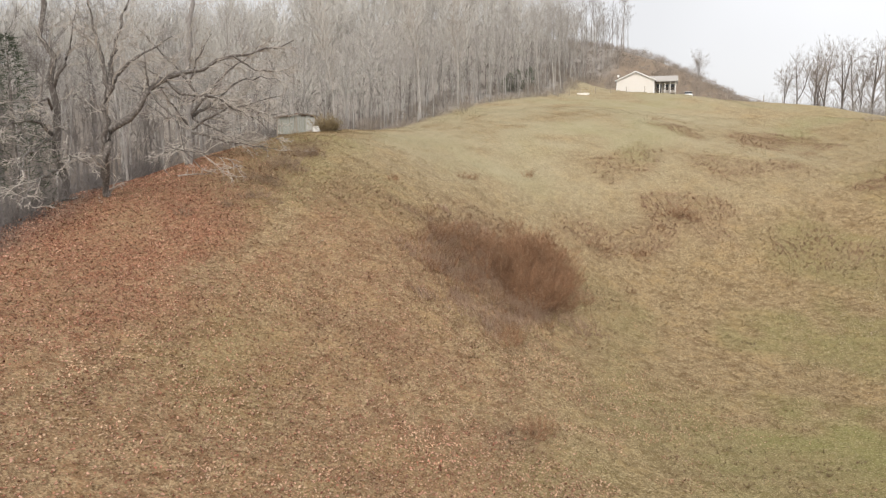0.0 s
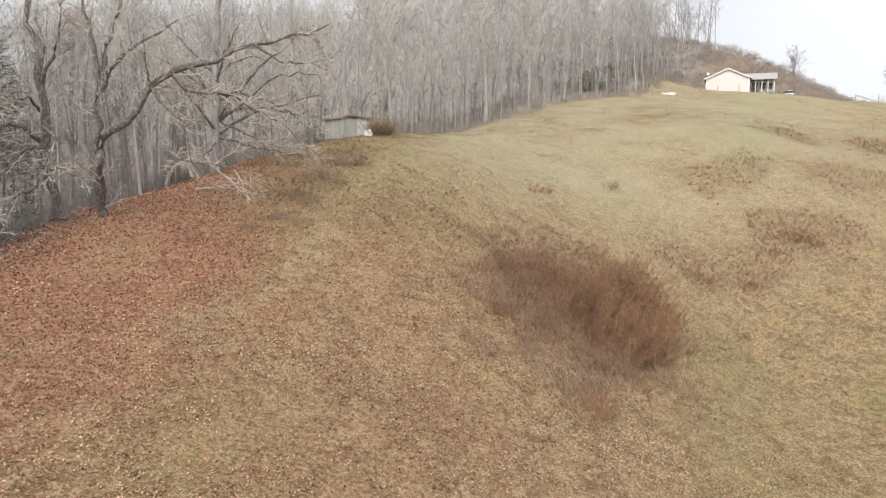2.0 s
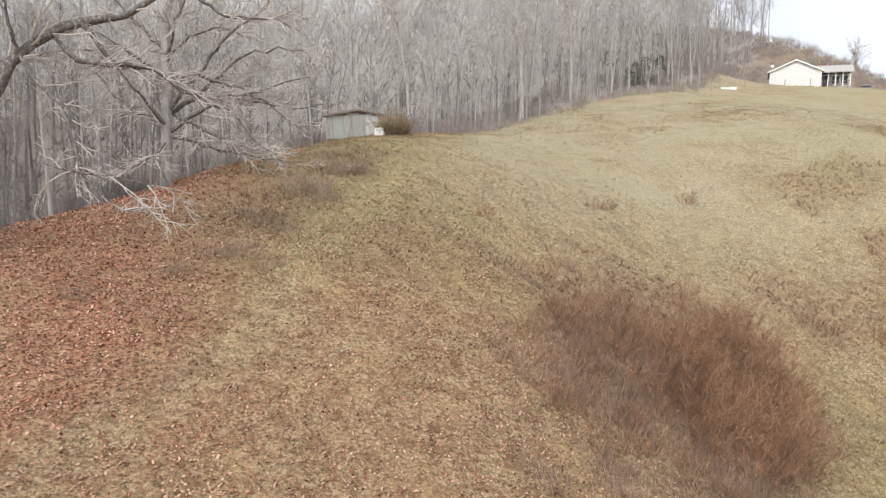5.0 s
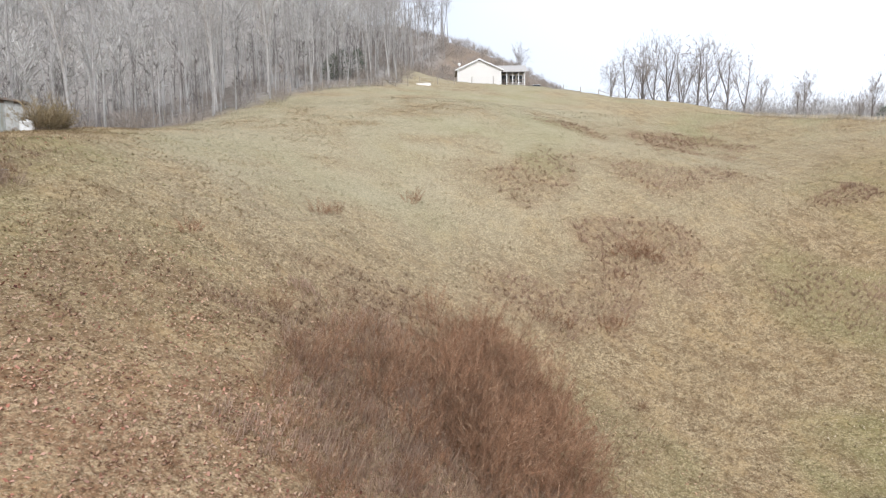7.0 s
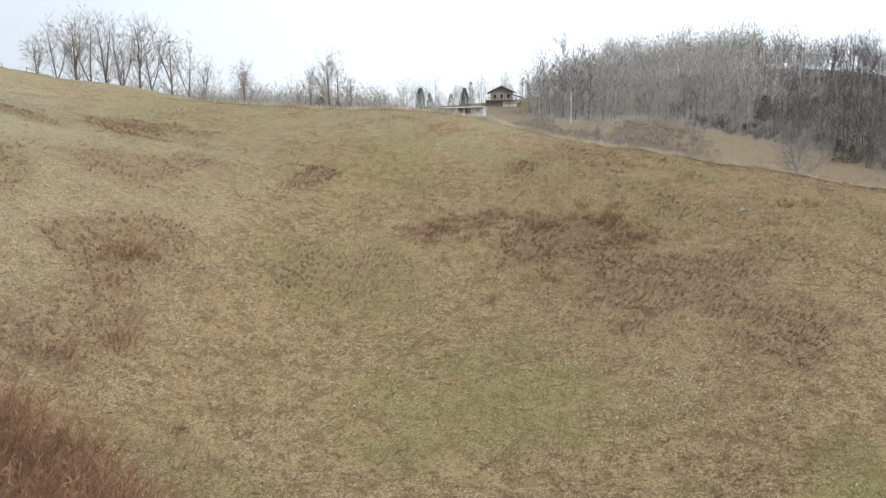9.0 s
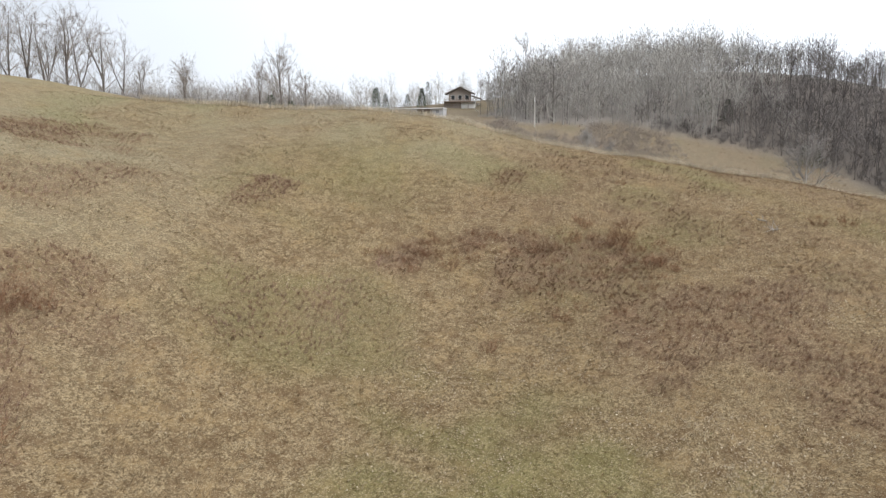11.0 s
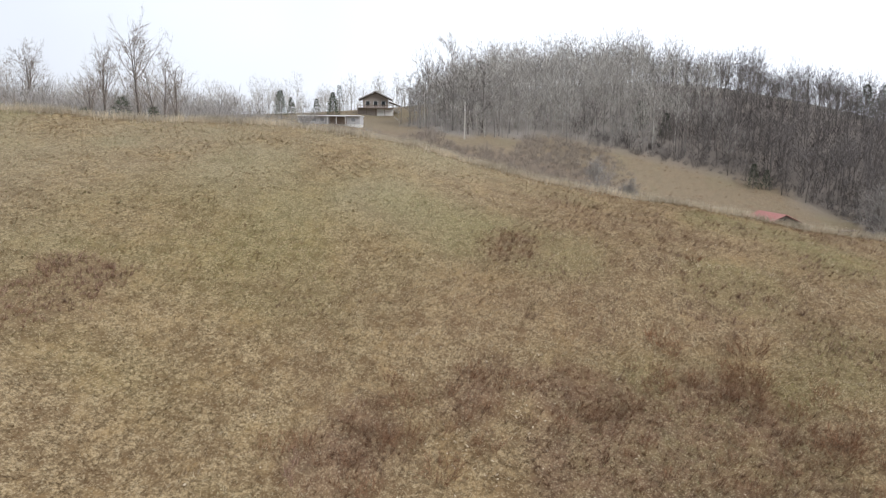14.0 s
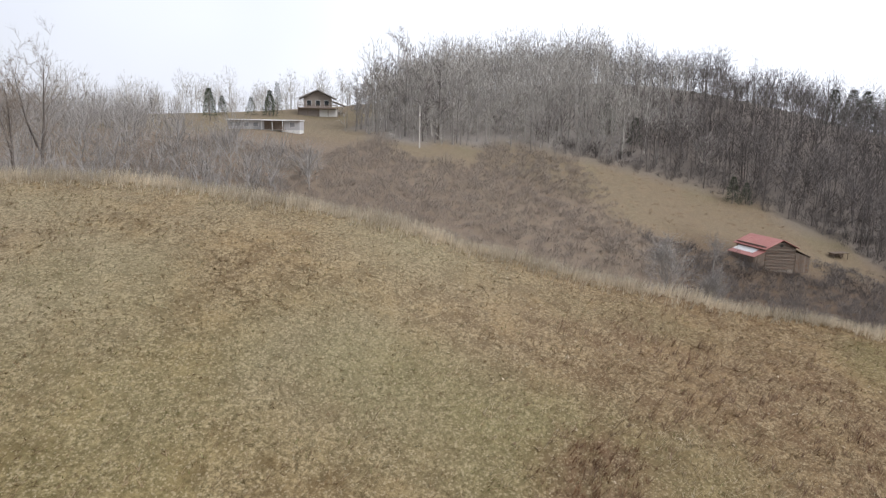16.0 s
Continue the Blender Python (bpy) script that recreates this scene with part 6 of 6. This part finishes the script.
def red_barn():
    b = thing("barn", pose(191.5, 35.8, -2.2, 0, 0, 27) @ Matrix.Scale(0.78, 4), "weathered log barn with a faded red tin roof and lean-tos", "barn")
    # local x along the ridge (towards -x is the seen gable), y across
    L, W, eave, peak = 10.5, 8.4, 3.4, 5.25
    part("wall", boxes((-L / 2, -W / 2, -3.0, L / 2, -W / 2 + 0.2, eave), (-L / 2, W / 2 - 0.2, -3.0, L / 2, W / 2, eave), (L / 2 - 0.2, -W / 2, -3.0, L / 2, W / 2, eave)), BARNWOOD, b)
    inner = prism([(-W / 2 + 0.05, -3.0), (W / 2 - 0.05, -3.0), (W / 2 - 0.05, eave), (0, peak - 0.15), (-W / 2 + 0.05, eave)], -L / 2 + 0.1, -L / 2 + 0.25)
    turn = Matrix(((0, 1, 0, 0), (1, 0, 0, 0), (0, 0, 1, 0), (0, 0, 0, 1)))
    bmesh.ops.transform(inner, matrix=turn, verts=inner.verts[:])
    bmesh.ops.recalc_face_normals(inner, faces=inner.faces[:])
    part("gable_wall", inner, CHINK, b, "pale chinking between the logs")
    for i in range(20):
        z = -1.7 + i * 0.36
        half = W / 2 if z < eave else W / 2 * (peak - 0.2 - z) / (peak - eave)
        if half < 0.5:
            continue
        part("log", rod(bmesh.new(), (-L / 2 + 0.03 * math.sin(i * 5.1), -half, z), (-L / 2, half, z + 0.03 * math.sin(i * 3.7)), 0.13 + 0.02 * math.sin(i * 2.3), sides=7), BARNWOOD, b)
    # no hole here: a thin dark panel imitates the opening's unlit inside
    part("hay_opening_dark_panel", boxes((-L / 2 - 0.17, -0.4, 3.6, -L / 2 - 0.15, 0.4, 4.3)), DARK, b)
    for i in range(14):
        z = -1.5 + i * 0.4
        part("log", rod(bmesh.new(), (-L / 2, W / 2, z), (L / 2, W / 2, z), 0.15, sides=7), BARNWOOD, b)
    k = (peak - eave) / (W / 2)
    for side in (-1, 1):
        y1 = side * (W / 2 + 0.6)
        z1 = peak - k * (W / 2 + 0.6)
        r = prism([(0, peak), (y1, z1), (y1, z1 + 0.1), (0, peak + 0.12)], -L / 2 - 0.7, L / 2 + 0.7)
        bmesh.ops.transform(r, matrix=turn, verts=r.verts[:])
        bmesh.ops.recalc_face_normals(r, faces=r.faces[:])
        roof = part("roof", r, TIN_RED, b, "faded red tin roof")
        for i in range(15):
            x = -L / 2 - 0.6 + i * 0.83
            s = prism([(0, peak + 0.12), (y1, z1 + 0.1), (y1, z1 + 0.14), (0, peak + 0.16)], x, x + 0.04)
            bmesh.ops.transform(s, matrix=turn, verts=s.verts[:])
            part("seam", s, TIN_RED, roof)
    for side, low, wide, mat in ((1, 1.4, 3.3, TIN_RED), (-1, 0.9, 4.4, BARNWOOD)):
        y0, y1 = side * (W / 2 + 0.1), side * (W / 2 + wide)
        r = prism([(y0, 2.7), (y1, low), (y1, low + 0.1), (y0, 2.82)], -L / 2 - 0.3, L / 2 - 1)
        bmesh.ops.transform(r, matrix=turn, verts=r.verts[:])
        bmesh.ops.recalc_face_normals(r, faces=r.faces[:])
        part("lean_to_roof", r, mat, b, "red and white tin lean-to roof" if side > 0 else "grey board lean-to roof")
        ya, yb = sorted((y1 - side * 0.25, y1 - side * 0.15))
        part("lean_to_wall", boxes((-L / 2, ya, -3.0, L / 2 - 1.2, yb, low)), BARNWOOD, b)
        ya, yb = sorted((y0 + side * 0.05, y1 - side * 0.25))
        for i in range(8):
            y = ya + (yb - ya) * i / 8
            part("board", boxes((-L / 2, y, -3.0, -L / 2 + 0.05, y + (yb - ya) / 8 - 0.04, low + 0.1 + abs(y - y1) * 0.3)), BARNWOOD, b)
    patch = prism([(W / 2 + 0.2, 2.82), (W / 2 + 2.0, 2.03), (W / 2 + 2.0, 2.07), (W / 2 + 0.2, 2.86)], -L / 2 + 2.0, L / 2 - 1.2)
    bmesh.ops.transform(patch, matrix=turn, verts=patch.verts[:])
    bmesh.ops.recalc_face_normals(patch, faces=patch.faces[:])
    part("white_sheet", patch, TIN_WHITE, b, "white replacement tin sheets")


def mobile_home():
    # local x from the near end to the far end
    m = thing("mobile_home", pose(201, 135, 19.6, 0, 0, 101), "long white mobile home with a flat white roof and porch", "mobile home")
    L, D, H = 16.6, 4.2, 2.65
    part("body", boxes((0, -D, 0.6, L, 0, H), bevel=0.05), PALE_PANEL, m, "pale grey wall panels")
    part("skirting", boxes((0.05, -D + 0.05, -2.0, L - 0.05, -0.05, 0.6)), TRIM, m, "white skirting")
    part("roof", boxes((-0.2, -D - 0.2, H, L + 0.2, 0.9, H + 0.25), bevel=0.08), TIN_WHITE, m, "white overhanging roof")
    porch = part("porch", boxes((3.4, 0.004, 0.5, 8.4, 1.8, 0.65)), POST, m, "open shaded porch")
    for x in (3.5, 5.9, 8.3):
        part("porch_post", boxes((x - 0.06, 1.68, -1.8, x + 0.06, 1.8, H)), TRIM, porch)
    part("porch_cover", boxes((3.2, 0.9, H, 8.6, 2.0, H + 0.12)), TIN_WHITE, m)
    # shade under the porch cover, put in as a thin dark panel
    part("porch_back", boxes((3.6, 0.004, 0.7, 8.2, 0.03, 2.6)), BARNWOOD, m, "dark panel standing in for the shade behind the porch")
    for x in (1.2, 9.6, 11.8, 13.8, 15.5):
        win = part("window", boxes((x, 0.004, 1.3, x + 1.1, 0.04, 2.2)), GREYGLASS, m)
        part("frame", boxes((x - 0.07, 0.004, 1.23, x, 0.06, 2.27), (x + 1.1, 0.004, 1.23, x + 1.17, 0.06, 2.27), (x, 0.004, 2.2, x + 1.1, 0.06, 2.27), (x, 0.004, 1.23, x + 1.1, 0.06, 1.3)), TRIM, win)
    for i in range(17):
        part("panel_rib", boxes((i + 0.48, 0.002, 0.65, i + 0.52, 0.016, H - 0.05)), PALE_PANEL, m)


def far_log_house():
    h = thing("log_house", pose(267.7, 158.5, 24.6, 0, 0, -68) @ Matrix.Scale(1.08, 4), "two-storey brown log house with broad gable roof", "house")
    w, d = 12.0, 8.0
    part("basement_wall", boxes((-6, 0, -3, 6, d, 2.2)), LOGWOOD, h)
    part("white_wall", boxes((0.5, -0.06, -0.5, 6.02, -0.01, 2.0)), TRIM, h, "white lower wall")
    part("wall", boxes((-4.2, 0, 2.2, 4.2, d, 5.4)), LOGWOOD, h)
    part("balcony", boxes((-6.0, -1.8, 2.2, 6.0, 0, 2.4)), BARNWOOD, h)
    part("balcony_rail", boxes((-6.0, -1.8, 3.1, 6.0, -1.7, 3.25)), BARNWOOD, h)
    for x in (-5.9, -3, 0, 3, 5.8):
        part("balcony_post", boxes((x, -1.8, -2, x + 0.16, -1.64, 3.2)), BARNWOOD, h)
    # roof takes the grey shingle colour to look paled by haze
    part("roof", prism([(-5.6, 5.0), (0, 7.6), (5.6, 5.0), (5.6, 5.25), (0, 7.9), (-5.6, 5.25)], -1.6, d + 0.6), SHINGLE, h, "grey shingle roof")
    part("gable", prism([(-4.2, 5.4), (4.2, 5.4), (0, 7.4)], 0, 0.2), LOGWOOD, h)
    part("side_roof", prism([(4.4, 4.4), (8.4, 3.0), (8.4, 3.2), (4.4, 4.6)], 0, d), BARNWOOD, h)
    for x in (-3.2, -0.6, 2.0):
        win = part("window", boxes((x, -0.05, 3.0, x + 1.3, -0.01, 4.6)), DARKGLASS, h)
        part("frame", boxes((x - 0.1, -0.06, 2.9, x, 0, 4.7), (x + 1.3, -0.06, 2.9, x + 1.4, 0, 4.7), (x, -0.06, 4.6, x + 1.3, 0, 4.7)), TRIM, win)


def utility_pole(x, y, tall, label, lamp=True):
    p = thing("utility_pole", pose(x, y, ground_at(x, y) - 0.3, 0, 0, 15), label, "pole", "utility poles")
    part("pole", rod(bmesh.new(), (0, 0, 0), (0, 0, tall), 0.19, 0.13, 10), PALEPOST, p, "pale wooden pole")
    part("crossarm", boxes((-1.0, -0.06, tall - 0.5, 1.0, 0.06, tall - 0.38)), POST, p)
    for i in (-0.9, 0, 0.9):
        part("insulator", rod(bmesh.new(), (i, 0, tall - 0.38), (i, 0, tall - 0.18), 0.05, sides=8), TIN_WHITE, p)
    if lamp:
        part("lamp_arm", rod(bmesh.new(), (0, 0, tall - 2.2), (-0.9, 0, tall - 2.0), 0.03), WIRE, p)
        part("lamp_head", rod(bmesh.new(), (-0.9, 0, tall - 2.3), (-0.9, 0, tall - 1.95), 0.22, 0.12, 12), TIN_WHITE, p, "white yard light")


def pasture_fence(line, gap, label):
    spots = along(line, gap)
    f = thing("fence", Matrix.Identity(4), label, "fence")
    tops = []
    r = np.random.default_rng(3)
    for i, (x, y) in enumerate(spots):
        z, hgt = ground_at(x, y), 1.25 + r.uniform(-0.1, 0.1)
        top = (x + r.normal(0, 0.04), y + r.normal(0, 0.04), z + hgt)
        part("post", rod(bmesh.new(), (x, y, z - 0.3), top, 0.07, 0.06, 7), POST, f)
        tops.append((x, y, z))
    for drop in (0.35, 0.7, 1.05):
        t = Tubes()
        pts = [(x, y, z + drop) for x, y, z in tops]
        t.add(pts, np.full(len(pts), 0.008), 3)
        part("wire", t.mesh("wire", WIRE), None, f)
    if len(spots) > 5:
        (ax, ay, az), (bx, by, bz) = tops[-3], tops[-2]
        part("brace", rod(bmesh.new(), (ax, ay, az + 1.1), (bx, by, bz + 0.1), 0.06), POST, f)


gable_house()
parked_car(52.4, 151.7, 71)
tin_shed()
red_barn()
def feed_shed(x, y, turn):
    s = thing("feed_shed", pose(x, y, ground_at(x, y), 0, 0, turn) @ Matrix.Scale(0.7, 4), "low open brown board shed beyond the barn", "shed")
    for px in (0.0, 2.4, 4.8):
        for py in (0.0, 2.0):
            part("post", boxes((px, py, -0.6, px + 0.14, py + 0.14, 1.7)), BARNWOOD, s)
    for k in range(4):
        part("board", boxes((0, 2.14, 0.1 + k * 0.36, 4.94, 2.18, 0.4 + k * 0.36)), BARNWOOD, s)
    part("roof", prism([(-0.3, 1.68), (5.2, 1.78), (5.2, 1.88), (-0.3, 1.78)], -0.4, 2.6), BARNWOOD, s, "rusty board roof")


feed_shed(212, 17.5, -68)
pasture_fence([(206, 24), (199, 10), (188, -4)], 3.0, "weathered fence on wooden posts beside the barn")
mobile_home()
far_log_house()
utility_pole(210, 109, 10.0, "wooden utility pole with a yard light on the knoll")
pasture_fence([(-12.5, 97), (-7.2, 103), (8, 121.5), (26, 138.5)], 3.4, "old wire fence on wooden posts along the woods")
pasture_fence([(27, 139.5), (36, 143.5), (45, 141.5), (52, 144), (60, 145), (70, 142)], 3.6, "wire fence on wooden posts beside the house")
plant(WIDE[3], 77.9, 217.4, 1.1, 70, "slender bare yard tree beside the house", "yard trees")

tarp = thing("white_tarp", pose(27.5, 139.2, ground_at(27.5, 139.2), 0, 0, -20), "low pile under a white tarpaulin by the woods", "tarp")
tb = boxes((-1.1, -0.5, -0.2, 1.1, 0.5, 0.22))
bmesh.ops.subdivide_edges(tb, edges=tb.edges[:], cuts=5, use_grid_fill=True)
for v in tb.verts:
    v.co += noise.noise_vector(v.co * 1.7) * 0.14
part("sheet", tb, SIDING, tarp)

# small tree and shrub just over the crest, trees by the barn, dead wood on the slope
plant(BUSHY, 87, 63.7, 0.5, 10, "bare bushy tree just beyond the pasture's crest", "valley trees")
plant(BUSHY, 88, 61.4, 0.4, 130, "bare bushy tree just beyond the pasture's crest", "valley trees")
plant(WIDE_PALE, 95, 40.5, 0.85, 200, "pale bare spreading tree below the crest", "valley trees")
plant(WIDE_PALE, 178, 47, 0.6, 110, "pale bare tree beside the barn", "valley trees")
for x, y, s in [(89, 59.5, 0.8), (88.4, 66, 0.7), (87, 61, 0.6), (90, 63, 0.9)]:
    plant_shrub(SHRUBS["red"][0], x, y, s, x * 9, "leafless bush beyond the crest", "valley bushes")


def dead_branch(x, y, long, turn, seed, label):
    rng = np.random.default_rng(seed)
    t = thing("fallen_branch", pose(x, y, ground_at(x, y) + 0.04, 0, 0, turn), label, "branch", "fallen branches")
    a = Tubes()
    line = wander(rng, (-long / 2, 0, 0), (1, 0, 0), long, 7, 0.22)
    line[:, 2] = np.abs(line[:, 2]) * 0.4
    a.add(line, np.linspace(0.06, 0.02, 8), 6)
    for _ in range(4 if seed == 1 else 9):
        i = rng.integers(1, 7)
        tw = wander(rng, line[i], (rng.normal(0.4, 0.5), rng.normal(0, 1), abs(rng.normal(0.2, 0.3))), long * rng.uniform(0.15, 0.4), 4, 0.2)
        tw[:, 2] = np.abs(tw[:, 2])
        b = Tubes()
        b.add(tw, np.linspace(0.03, 0.008, 5), 4)
        part("side_branch", b.mesh("side_branch", TWIG_PALE), None, t)
    part("stick", a.mesh("stick", TWIG_PALE), None, t)


dead_branch(-8.3, 48.5, 1.7, 30, 1, "pale fallen stick lying on the leaf litter")
dead_branch(-19.3, 55.2, 3.2, 5, 4, "long straight tan fallen limb lying on the leaves")
dead_branch(-12.6, 66.0, 1.6, 60, 5, "pale fallen stick beside a bush")
dead_branch(66.5, 44.5, 3.2, 120, 2, "grey fallen branch in the dry weeds")
dead_branch(68.0, 45.6, 2.6, 70, 3, "grey fallen branch in the dry weeds")
